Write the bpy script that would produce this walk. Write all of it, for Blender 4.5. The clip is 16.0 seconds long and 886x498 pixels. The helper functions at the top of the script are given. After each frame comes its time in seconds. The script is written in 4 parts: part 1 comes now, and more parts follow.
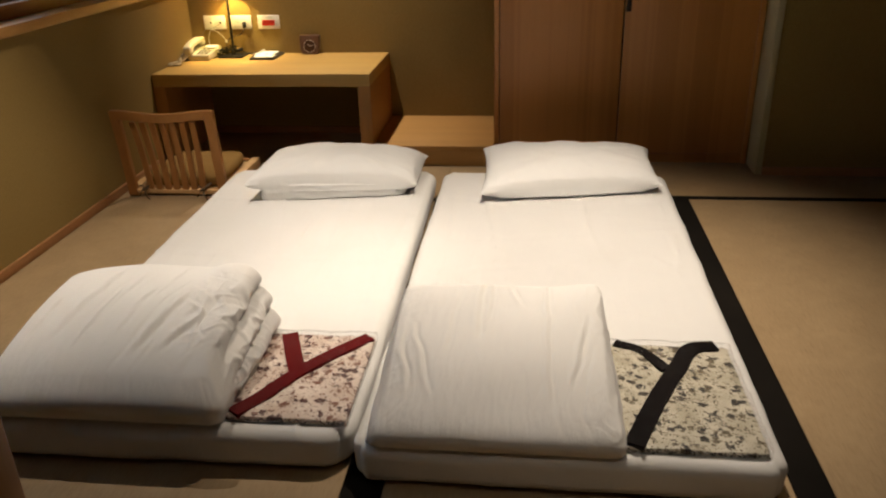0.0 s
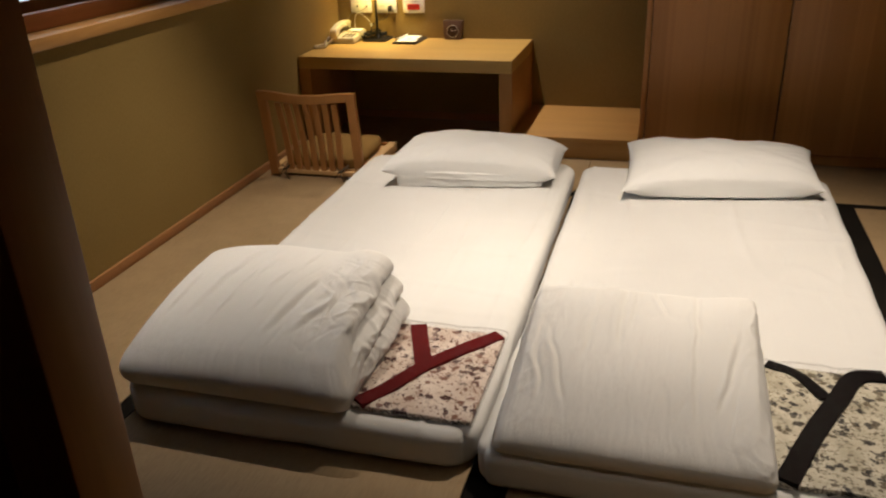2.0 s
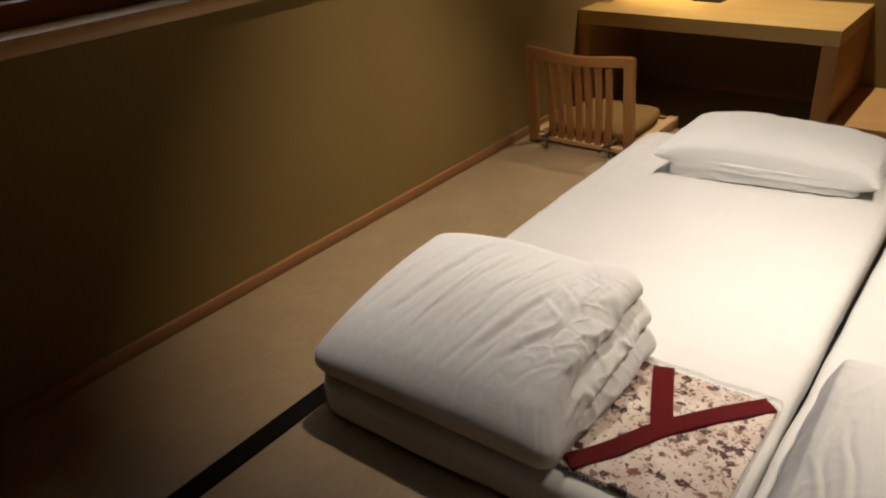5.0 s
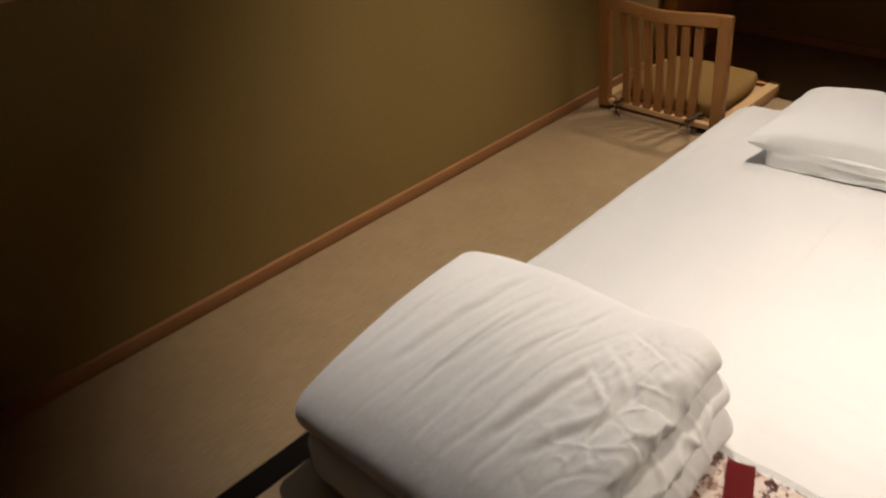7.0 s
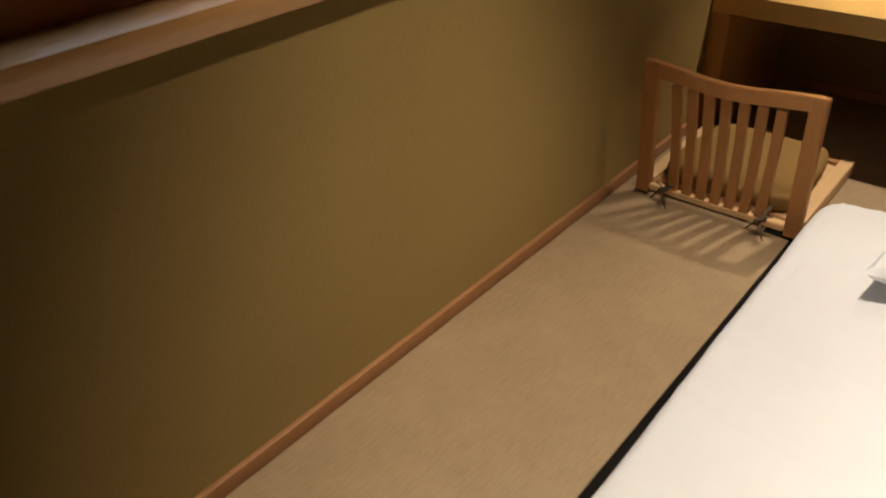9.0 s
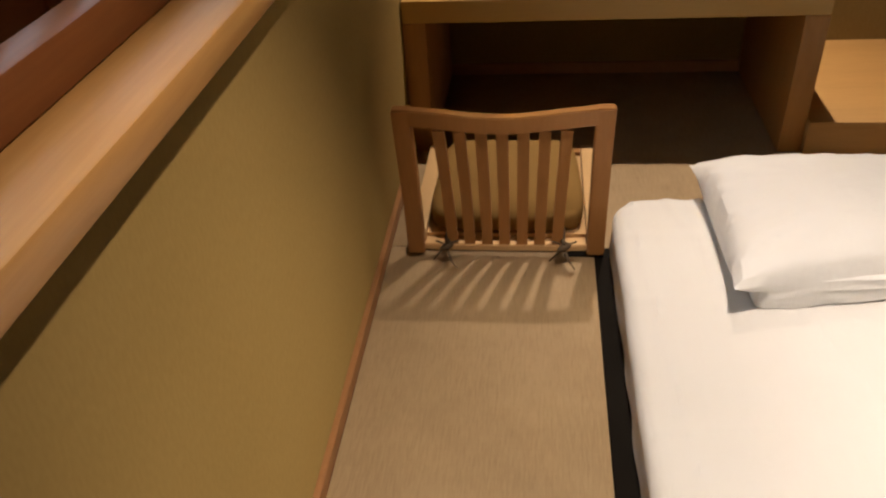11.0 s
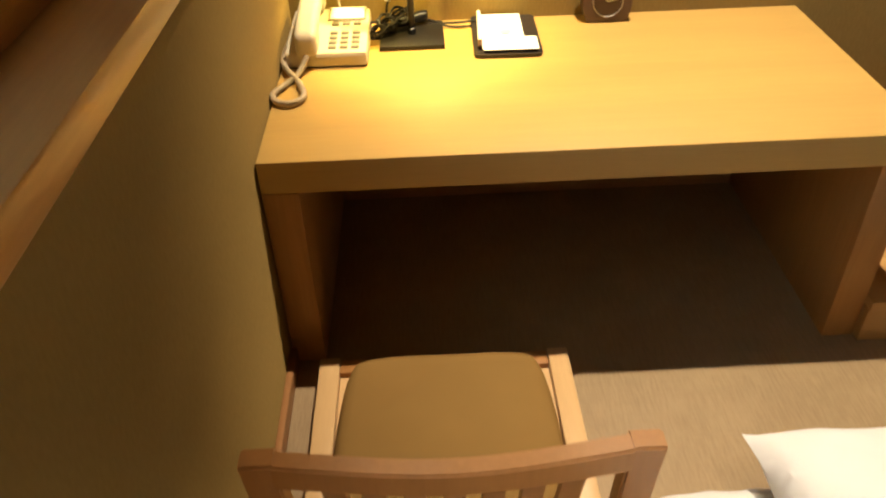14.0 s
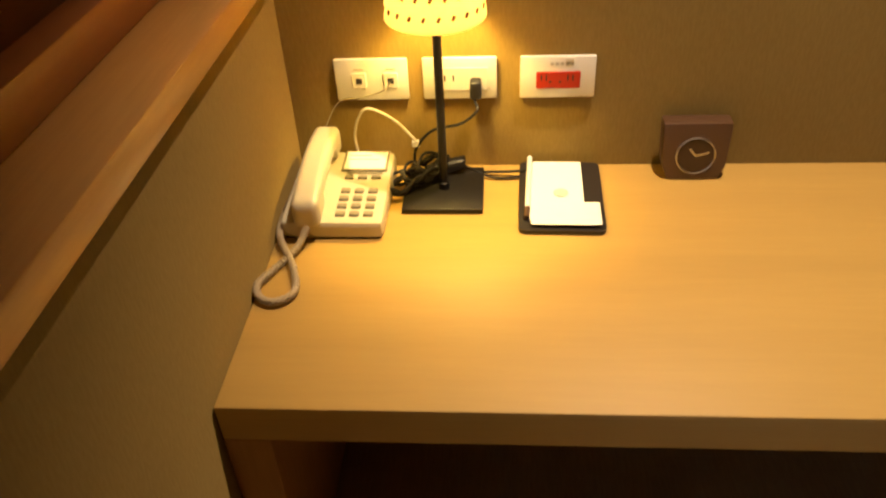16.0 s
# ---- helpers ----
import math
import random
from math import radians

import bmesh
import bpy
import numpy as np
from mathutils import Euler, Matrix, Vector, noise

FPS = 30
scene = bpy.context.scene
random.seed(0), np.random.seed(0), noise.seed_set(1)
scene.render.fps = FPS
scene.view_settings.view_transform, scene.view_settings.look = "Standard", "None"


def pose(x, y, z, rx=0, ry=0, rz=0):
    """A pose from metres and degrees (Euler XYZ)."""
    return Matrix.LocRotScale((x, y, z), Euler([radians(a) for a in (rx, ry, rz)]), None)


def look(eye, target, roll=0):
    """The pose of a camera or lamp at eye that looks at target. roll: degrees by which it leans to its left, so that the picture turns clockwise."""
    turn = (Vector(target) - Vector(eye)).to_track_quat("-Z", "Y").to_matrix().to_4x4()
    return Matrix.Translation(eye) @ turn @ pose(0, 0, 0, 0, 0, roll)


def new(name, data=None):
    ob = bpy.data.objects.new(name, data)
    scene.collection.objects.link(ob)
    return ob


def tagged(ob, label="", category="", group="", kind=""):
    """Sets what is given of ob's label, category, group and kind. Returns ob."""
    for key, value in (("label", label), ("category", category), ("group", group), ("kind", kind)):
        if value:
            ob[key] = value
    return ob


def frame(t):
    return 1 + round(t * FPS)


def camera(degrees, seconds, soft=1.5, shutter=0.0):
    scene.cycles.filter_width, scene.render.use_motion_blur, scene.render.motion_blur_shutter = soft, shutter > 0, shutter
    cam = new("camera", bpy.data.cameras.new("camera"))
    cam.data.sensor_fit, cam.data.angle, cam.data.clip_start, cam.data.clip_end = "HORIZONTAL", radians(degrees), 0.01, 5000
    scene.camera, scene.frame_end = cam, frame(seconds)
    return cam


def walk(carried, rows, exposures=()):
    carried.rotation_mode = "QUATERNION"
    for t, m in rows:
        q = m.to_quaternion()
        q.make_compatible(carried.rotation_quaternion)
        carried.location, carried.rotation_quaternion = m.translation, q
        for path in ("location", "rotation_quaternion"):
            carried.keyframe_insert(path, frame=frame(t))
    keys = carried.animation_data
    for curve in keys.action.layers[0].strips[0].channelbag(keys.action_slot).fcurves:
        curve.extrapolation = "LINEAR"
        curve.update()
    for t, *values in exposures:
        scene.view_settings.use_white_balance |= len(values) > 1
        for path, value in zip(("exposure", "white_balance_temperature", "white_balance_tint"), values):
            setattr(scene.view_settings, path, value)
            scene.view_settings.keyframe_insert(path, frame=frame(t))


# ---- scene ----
cam = camera(58.7, 16.0, soft=2.1, shutter=0.4)
PATH = [
    (0, (1.86, -4.229, 1.214), (1.644, -2.418, 0.394), -1.6),
    (0.5, (1.859, -4.228, 1.212), (1.571, -2.425, 0.396), -1.0),
    (1, (1.853, -4.221, 1.203), (1.479, -2.434, 0.387), -1.2),
    (1.5, (1.841, -4.199, 1.203), (1.38, -2.436, 0.379), -1.9),
    (2, (1.818, -4.15, 1.198), (1.291, -2.412, 0.359), -2.2),
    (2.5, (1.78, -4.099, 1.194), (1.177, -2.391, 0.346), -3.6),
    (3, (1.751, -4.055, 1.188), (1.093, -2.368, 0.339), -2.8),
    (3.5, (1.739, -3.979, 1.16), (0.995, -2.328, 0.312), -3.6),
    (4, (1.737, -3.903, 1.164), (0.867, -2.323, 0.3), -1.2),
    (4.5, (1.725, -3.84, 1.166), (0.686, -2.382, 0.275), -1.8),
    (4.7, (1.717, -3.812, 1.16), (0.651, -2.38, 0.258), -2.4),
    (6.8, (1.529, -3.4, 1.122), (0.316, -2.225, 0.051), -4.0),
    (6.9, (1.521, -3.38, 1.128), (0.332, -2.191, 0.045), -2.9),
    (7, (1.49, -3.358, 1.132), (0.316, -2.154, 0.05), -3.1),
    (7.5, (1.381, -3.246, 1.132), (0.228, -2.02, 0.051), -3.5),
    (8, (1.233, -3.163, 1.142), (0.056, -1.967, 0.053), -2.2),
    (8.2, (1.197, -3.1, 1.143), (-0.005, -1.928, 0.056), -2.5),
    (10.3, (0.472, -2.73, 1.096), (-0.088, -1.177, -0.034), -4.8),
    (10.5, (0.455, -2.678, 1.105), (-0.014, -1.111, -0.046), -6.3),
    (11, (0.365, -2.557, 1.127), (0.13, -0.955, -0.047), -4.2),
    (11.5, (0.326, -2.385, 1.126), (0.226, -0.773, -0.055), -3.0),
    (12, (0.301, -2.233, 1.123), (0.275, -0.616, -0.054), -2.3),
    (12.5, (0.251, -2.083, 1.11), (0.293, -0.466, -0.066), -1.9),
    (13, (0.246, -1.929, 1.105), (0.29, -0.32, -0.082), -1.2),
    (13.5, (0.266, -1.77, 1.096), (0.31, -0.173, -0.108), -1.2),
    (14, (0.28, -1.622, 1.098), (0.306, -0.042, -0.128), -2.1),
    (14.5, (0.267, -1.468, 1.115), (0.29, 0.098, -0.129), -2.1),
    (15, (0.29, -1.339, 1.107), (0.29, 0.239, -0.122), -1.5),
    (15.5, (0.333, -1.239, 1.124), (0.233, 0.341, -0.097), -1.8),
    (16, (0.354, -1.163, 1.167), (0.204, 0.421, -0.045), -3.2),
]
walk(cam, [(t, look(eye, target, roll)) for t, eye, target, roll in PATH],
     [(0, -0.23, 6300, 11), (2.5, -0.37, 6250, 11), (3.5, -0.38, 6200, 11), (4.5, -0.24, 6150, 11), (7, -0.24, 5980, 12), (8, -0.16, 5980, 11), (10.3, 0.28, 6350, 13), (11, 0.06, 6430, 15), (12, 0.1, 6480, 16), (13.5, 0.52, 6700, 13), (14.5, 0.55, 6900, 5), (15.2, 0.25, 7150, 5), (15.5, 0.08, 7350, 9), (16, -0.3, 7700, 17)])

# ---- light ----
world = bpy.data.worlds.new("world")
scene.world = world
world.use_nodes = True
sky = world.node_tree.nodes.new("ShaderNodeTexSky")
sky.sky_type, sky.sun_disc = "NISHITA", False
sky.sun_elevation, sky.sun_rotation = radians(35), radians(200)
world.node_tree.links.new(sky.outputs[0], world.node_tree.nodes["Background"].inputs[0])
world.node_tree.nodes["Background"].inputs[1].default_value = 0.06

CEILING = 2.35
WARM = (1.0, 0.83, 0.64)


def downlight_lamp(x, y, watts, cone, blend, radius=0.03, colour=WARM):
    lamp = bpy.data.lights.new("downlight_lamp", "SPOT")
    lamp.energy, lamp.color, lamp.spot_size, lamp.spot_blend = watts, colour, radians(cone), blend
    lamp.shadow_soft_size = radius
    ob = new("downlight_lamp", lamp)
    ob.matrix_world = pose(x, y, CEILING - 0.03)
    return ob


DOWNLIGHTS = [(0.72, -0.245, 235, 66, 1.0, 0.02), (1.99, -1.90, 340, 70, 1.0, 0.03), (0.63, -1.95, 220, 60, 0.9, 0.03), (2.35, -3.62, 29, 74, 1.0, 0.03)]
for row in DOWNLIGHTS:
    downlight_lamp(*row)

bulb = bpy.data.lights.new("table_lamp_bulb", "POINT")
bulb.energy, bulb.color, bulb.shadow_soft_size = 17.0, (1.0, 0.74, 0.23), 0.025
new("table_lamp_bulb", bulb).matrix_world = pose(0.258, -0.070, 0.84)


# ---- materials ----
def material(name, colour, rough=0.5, metal=0.0, spec=0.5):
    m = bpy.data.materials.new(name)
    m.use_nodes = True
    b = m.node_tree.nodes["Principled BSDF"]
    b.inputs["Base Color"].default_value = (*colour, 1)
    b.inputs["Roughness"].default_value = rough
    b.inputs["Metallic"].default_value = metal
    b.inputs["Specular IOR Level"].default_value = spec
    return m


def coords(m, scale, kind="Object"):
    t = m.node_tree
    tc = t.nodes.new("ShaderNodeTexCoord")
    mp = t.nodes.new("ShaderNodeMapping")
    mp.inputs["Scale"].default_value = scale
    t.links.new(tc.outputs[kind], mp.inputs["Vector"])
    return mp.outputs["Vector"]


def noise_node(m, vec, scale, detail=4.0, rough=0.55):
    n = m.node_tree.nodes.new("ShaderNodeTexNoise")
    n.inputs["Scale"].default_value, n.inputs["Detail"].default_value = scale, detail
    n.inputs["Roughness"].default_value = rough
    m.node_tree.links.new(vec, n.inputs["Vector"])
    return n.outputs["Fac"]


def ramp(m, fac, stops):
    r = m.node_tree.nodes.new("ShaderNodeValToRGB")
    e = r.color_ramp.elements
    while len(e) < len(stops):
        e.new(0.5)
    for el, (p, c) in zip(e, stops):
        el.position, el.color = p, (*c, 1)
    m.node_tree.links.new(fac, r.inputs["Fac"])
    return r.outputs["Color"]


def mix(m, a, b, fac, blend="MIX"):
    n = m.node_tree.nodes.new("ShaderNodeMix")
    n.data_type, n.blend_type = "RGBA", blend
    for value, slot in ((fac, 0), (a, 6), (b, 7)):
        if isinstance(value, bpy.types.NodeSocket):
            m.node_tree.links.new(value, n.inputs[slot])
        elif slot == 0:
            n.inputs[0].default_value = value
        else:
            n.inputs[slot].default_value = (*value, 1)
    return n.outputs[2]


def base(m, socket):
    m.node_tree.links.new(socket, m.node_tree.nodes["Principled BSDF"].inputs["Base Color"])


def bump(m, height, strength=0.3, distance=0.002):
    n = m.node_tree.nodes.new("ShaderNodeBump")
    n.inputs["Strength"].default_value, n.inputs["Distance"].default_value = strength, distance
    m.node_tree.links.new(height, n.inputs["Height"])
    m.node_tree.links.new(n.outputs["Normal"], m.node_tree.nodes["Principled BSDF"].inputs["Normal"])


def wood(name, dark, light, grain=(1, 14, 14), rough=0.45):
    """Straight-grained veneer; the grain runs along the axis with the small scale."""
    m = material(name, light, rough, spec=0.4)
    v = coords(m, grain)
    fine = noise_node(m, v, 9.0, 6.0, 0.65)
    broad = noise_node(m, coords(m, tuple(g * 0.28 for g in grain)), 3.0, 3.0)
    a = ramp(m, fine, [(0.3, dark), (0.7, light)])
    b = ramp(m, broad, [(0.35, tuple(0.86 * c for c in light)), (0.65, light)])
    base(m, mix(m, a, b, 0.55))
    bump(m, fine, 0.08, 0.001)
    return m


def cloth(name, colour, shade, weave=900.0, rough=0.85, soft=0.25, sheen=0.12, run=(1.0, 0.45, 1.0)):
    m = material(name, colour, rough, spec=0.15 if sheen else 0.04)
    v = coords(m, (1, 1, 1))
    big = noise_node(m, v, 3.5, 3.0)
    base(m, ramp(m, big, [(0.3, shade), (0.7, colour)]))
    crease = noise_node(m, coords(m, run), 11.0, 5.0, 0.6)
    thread = noise_node(m, v, weave, 1.0)
    mixed = mix(m, crease, thread, 0.12)
    bump(m, mixed, soft, 0.012)
    m.node_tree.nodes["Principled BSDF"].inputs["Sheen Weight"].default_value = sheen
    return m


OAK_D, OAK_L = (0.445, 0.275, 0.074), (0.50, 0.314, 0.088)
oak_x = wood("oak_veneer_along_x", OAK_D, OAK_L, (1.2, 16, 16), 0.52)
platform_oak = wood("orange_oak_veneer", (0.38, 0.205, 0.062), (0.49, 0.275, 0.088), (1.2, 16, 16), 0.5)
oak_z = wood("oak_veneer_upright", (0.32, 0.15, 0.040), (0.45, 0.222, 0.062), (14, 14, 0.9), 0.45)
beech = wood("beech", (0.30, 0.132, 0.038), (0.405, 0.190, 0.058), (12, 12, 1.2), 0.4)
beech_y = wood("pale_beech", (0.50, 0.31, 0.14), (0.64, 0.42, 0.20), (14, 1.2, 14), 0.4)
redwood = wood("red_brown_window_wood", (0.22, 0.075, 0.025), (0.32, 0.12, 0.04), (16, 1.2, 16), 0.4)
skirting_wood = wood("skirting_wood", (0.27, 0.12, 0.045), (0.38, 0.185, 0.07), (9, 9, 9), 0.45)
sill_wood = wood("sill_wood", (0.36, 0.178, 0.052), (0.50, 0.268, 0.088), (16, 1.0, 16), 0.33)

wall_mat = material("olive_wallcovering", (0.292, 0.198, 0.066), 0.9, spec=0.06)
wall_mat.node_tree.nodes["Principled BSDF"].inputs["Diffuse Roughness"].default_value = 1.0
_v = coords(wall_mat, (1, 1, 1))
_fine = noise_node(wall_mat, coords(wall_mat, (1, 1, 0.25)), 260.0, 2.0)
base(wall_mat, mix(wall_mat, ramp(wall_mat, noise_node(wall_mat, _v, 2.2, 3.0), [(0.3, (0.267, 0.179, 0.058)), (0.7, (0.306, 0.208, 0.071))]),
                   ramp(wall_mat, _fine, [(0.35, (0.244, 0.162, 0.053)), (0.65, (0.321, 0.220, 0.074))]), 0.35))
bump(wall_mat, _fine, 0.12, 0.0008)

ceiling_mat = material("ceiling_paint", (0.13, 0.095, 0.055), 0.85, spec=0.2)
base(ceiling_mat, ramp(ceiling_mat, noise_node(ceiling_mat, coords(ceiling_mat, (1, 1, 1)), 3.0), [(0.3, (0.115, 0.085, 0.05)), (0.7, (0.145, 0.105, 0.062))]))

tatami_mat = material("woven_rush", (0.42, 0.33, 0.20), 0.55, spec=0.4)
_rush = noise_node(tatami_mat, coords(tatami_mat, (4, 150, 4)), 3.0, 5.0, 0.7)
_rush2 = noise_node(tatami_mat, coords(tatami_mat, (70, 7, 4)), 3.0, 5.0, 0.65)
_spot = noise_node(tatami_mat, coords(tatami_mat, (1, 1, 1)), 7.0, 5.0, 0.65)
base(tatami_mat, mix(tatami_mat, mix(tatami_mat, ramp(tatami_mat, _rush, [(0.3, (0.262, 0.178, 0.092)), (0.7, (0.365, 0.258, 0.138))]),
                                     ramp(tatami_mat, _rush2, [(0.32, (0.222, 0.148, 0.074)), (0.68, (0.392, 0.282, 0.154))]), 0.68),
                     ramp(tatami_mat, _spot, [(0.42, (0.272, 0.186, 0.096)), (0.68, (0.362, 0.256, 0.136))]), 0.45))
bump(tatami_mat, _rush, 0.4, 0.0015)

heri_mat = cloth("black_border_cloth", (0.012, 0.010, 0.008), (0.007, 0.006, 0.005), 700, 0.8, 0.05, 0.0)
sheet_mat = cloth("white_cotton_sheet", (0.67, 0.665, 0.645), (0.635, 0.63, 0.61), 900, 0.8, 0.36, 0.12, (2.5, 0.35, 1.0))
pillow_mat = cloth("white_pillowcase", (0.76, 0.76, 0.745), (0.72, 0.72, 0.705), 900, 0.75, 0.42, 0.12, (1.3, 1.3, 1.0))
duvet_mat = cloth("white_duvet_cover", (0.76, 0.75, 0.725), (0.725, 0.715, 0.69), 900, 0.8, 0.42, 0.12, (3.0, 0.7, 1.2))
cushion_mat = cloth("khaki_cushion_cloth", (0.25, 0.148, 0.048), (0.21, 0.122, 0.038), 1100, 0.8, 0.08, 0.0)
tie_mat = cloth("dark_tie_tape", (0.11, 0.08, 0.05), (0.07, 0.05, 0.032), 600, 0.8, 0.05, 0.0)
red_belt = cloth("dark_red_belt_cloth", (0.11, 0.009, 0.010), (0.075, 0.006, 0.007), 800, 0.6, 0.05, 0.0)
black_belt = cloth("black_belt_cloth", (0.008, 0.006, 0.006), (0.005, 0.004, 0.004), 800, 0.6, 0.05, 0.0)


def floral(name, ground, ground2, petal, leaf, pale):
    """Printed cotton: scattered dark blossoms with pale hearts over a mottled ground, and small leaves between."""
    m = material(name, ground, 0.45, spec=0.4)
    t = m.node_tree
    v = coords(m, (1, 1, 0.2))
    nz = t.nodes.new("ShaderNodeTexNoise")
    nz.inputs["Scale"].default_value, nz.inputs["Detail"].default_value = 95.0, 2.0
    t.links.new(v, nz.inputs["Vector"])
    warp = t.nodes.new("ShaderNodeMix")
    warp.data_type, warp.blend_type = "RGBA", "ADD"
    warp.inputs[0].default_value = 0.032
    t.links.new(v, warp.inputs[6])
    t.links.new(nz.outputs["Color"], warp.inputs[7])

    def scatter(scale, r0, r1, keep0):
        vor = t.nodes.new("ShaderNodeTexVoronoi")
        vor.inputs["Scale"].default_value = scale
        t.links.new(warp.outputs[2], vor.inputs["Vector"])
        pick = t.nodes.new("ShaderNodeSeparateColor")
        t.links.new(vor.outputs["Color"], pick.inputs[0])
        keep = ramp(m, pick.outputs[0], [(keep0, (0, 0, 0)), (keep0 + 0.04, (1, 1, 1))])
        spot = ramp(m, vor.outputs["Distance"], [(r0, (1, 1, 1)), (r1, (0, 0, 0))])
        heart = ramp(m, vor.outputs["Distance"], [(0.10, (1, 1, 1)), (0.16, (0, 0, 0))])
        return mix(m, (0, 0, 0), spot, keep), mix(m, (0, 0, 0), heart, keep), pick.outputs[1]

    c = ramp(m, noise_node(m, v, 14.0, 4.0), [(0.35, ground), (0.65, ground2)])
    small, _, _ = scatter(95.0, 0.30, 0.42, 0.42)
    c = mix(m, c, leaf, small)
    big, heart, which = scatter(44.0, 0.38, 0.50, 0.40)
    c = mix(m, c, ramp(m, which, [(0.62, petal), (0.75, leaf)]), big)
    c = mix(m, c, pale, heart)
    base(m, c)
    bump(m, noise_node(m, v, 22.0, 3.0), 0.4, 0.006)
    return m


pink_floral = floral("pink_floral_cotton", (0.52, 0.42, 0.35), (0.68, 0.60, 0.53), (0.050, 0.016, 0.016), (0.17, 0.075, 0.050), (0.42, 0.27, 0.21))
grey_floral = floral("grey_floral_cotton", (0.36, 0.33, 0.25), (0.55, 0.515, 0.42), (0.018, 0.015, 0.013), (0.085, 0.066, 0.036), (0.20, 0.17, 0.12))

film_mat = bpy.data.materials.new("clear_plastic_film")
film_mat.use_nodes = True
_t = film_mat.node_tree
_t.nodes.remove(_t.nodes["Principled BSDF"])
_g = _t.nodes.new("ShaderNodeBsdfGlossy")
_g.inputs["Roughness"].default_value = 0.11
_c = _t.nodes.new("ShaderNodeBsdfTransparent")
_m = _t.nodes.new("ShaderNodeMixShader")
_f = _t.nodes.new("ShaderNodeFresnel")
_f.inputs["IOR"].default_value = 1.5
_w = _t.nodes.new("ShaderNodeMath")
_w.operation = "MULTIPLY"
_w.inputs[1].default_value = 0.35
_t.links.new(_f.outputs[0], _w.inputs[0])
_t.links.new(_w.outputs[0], _m.inputs[0])
_t.links.new(_c.outputs[0], _m.inputs[1])
_t.links.new(_g.outputs[0], _m.inputs[2])
_n = _t.nodes.new("ShaderNodeTexNoise")
_n.inputs["Scale"].default_value = 30.0
_n.inputs["Detail"].default_value = 5.0
_b = _t.nodes.new("ShaderNodeBump")
_b.inputs["Strength"].default_value, _b.inputs["Distance"].default_value = 1.0, 0.02
_t.links.new(_n.outputs["Fac"], _b.inputs["Height"])
_t.links.new(_b.outputs["Normal"], _g.inputs["Normal"])
_t.links.new(_m.outputs[0], _t.nodes["Material Output"].inputs["Surface"])

# reflection raised well above the film's, to put glints on the bag ends
glint_mat = film_mat.copy()
glint_mat.name = "bag_glint_film"
for _nd in glint_mat.node_tree.nodes:
    if _nd.type == "MATH":
        _nd.inputs[1].default_value = 3.0
    if _nd.type == "BSDF_GLOSSY":
        _nd.inputs["Roughness"].default_value = 0.12

ivory_plastic = material("ivory_plastic", (0.54, 0.49, 0.36), 0.4)
cord_mat = material("tan_cord_plastic", (0.46, 0.37, 0.24), 0.45)
key_mat = material("grey_key_plastic", (0.24, 0.21, 0.14), 0.4)
white_plastic = material("white_plastic", (0.74, 0.73, 0.68), 0.3)
socket_dark = material("socket_dark", (0.03, 0.028, 0.025), 0.5)
red_plastic = material("red_plastic", (0.46, 0.025, 0.012), 0.3)
black_metal = material("black_painted_metal", (0.012, 0.011, 0.010), 0.38, 0.3)
black_rubber = material("black_rubber", (0.014, 0.013, 0.012), 0.5)
leather_mat = material("black_leatherette", (0.018, 0.014, 0.012), 0.42)
bump(leather_mat, noise_node(leather_mat, coords(leather_mat, (1, 1, 1)), 500.0, 2.0), 0.3, 0.0008)
paper_mat = material("white_paper", (0.80, 0.79, 0.75), 0.8, spec=0.2)
print_mat = material("grey_print", (0.50, 0.48, 0.44), 0.8)
clock_mat = material("brown_clock_case", (0.085, 0.043, 0.022), 0.34)
dial_mat = material("dark_clock_dial", (0.045, 0.022, 0.012), 0.12)
chrome = material("chrome", (0.62, 0.60, 0.57), 0.28, 1.0)
pull_mat = material("dark_bronze", (0.025, 0.018, 0.013), 0.4, 0.6)
corner_mat = material("pale_corner_trim", (0.40, 0.35, 0.20), 0.7, spec=0.2)
gap_shade_mat = material("dark_door_gap_shade", (0.03, 0.02, 0.013), 0.7)
door_mat = wood("dark_sliding_door_wood", (0.17, 0.07, 0.025), (0.25, 0.11, 0.04), (14, 14, 0.9), 0.45)
ward_wood = wood("reddish_oak_doors", (0.38, 0.160, 0.040), (0.52, 0.228, 0.060), (14, 14, 0.5), 0.45)
_strip = noise_node(ward_wood, coords(ward_wood, (11, 1, 0.02)), 1.0, 1.0)
_sock = ward_wood.node_tree.nodes["Principled BSDF"].inputs["Base Color"].links[0].from_socket
base(ward_wood, mix(ward_wood, _sock, ramp(ward_wood, _strip, [(0.40, (0.36, 0.147, 0.036)), (0.46, (0.52, 0.226, 0.060)), (0.54, (0.44, 0.185, 0.047)), (0.60, (0.56, 0.249, 0.067))]), 0.5))
post_mat = wood("post_wood", (0.38, 0.145, 0.028), (0.52, 0.22, 0.045), (14, 14, 0.9), 0.42)
hall_mat = material("dark_hall_floor", (0.10, 0.07, 0.045), 0.5)
base(hall_mat, ramp(hall_mat, noise_node(hall_mat, coords(hall_mat, (1, 8, 1)), 8.0), [(0.3, (0.08, 0.055, 0.035)), (0.7, (0.12, 0.085, 0.055))]))

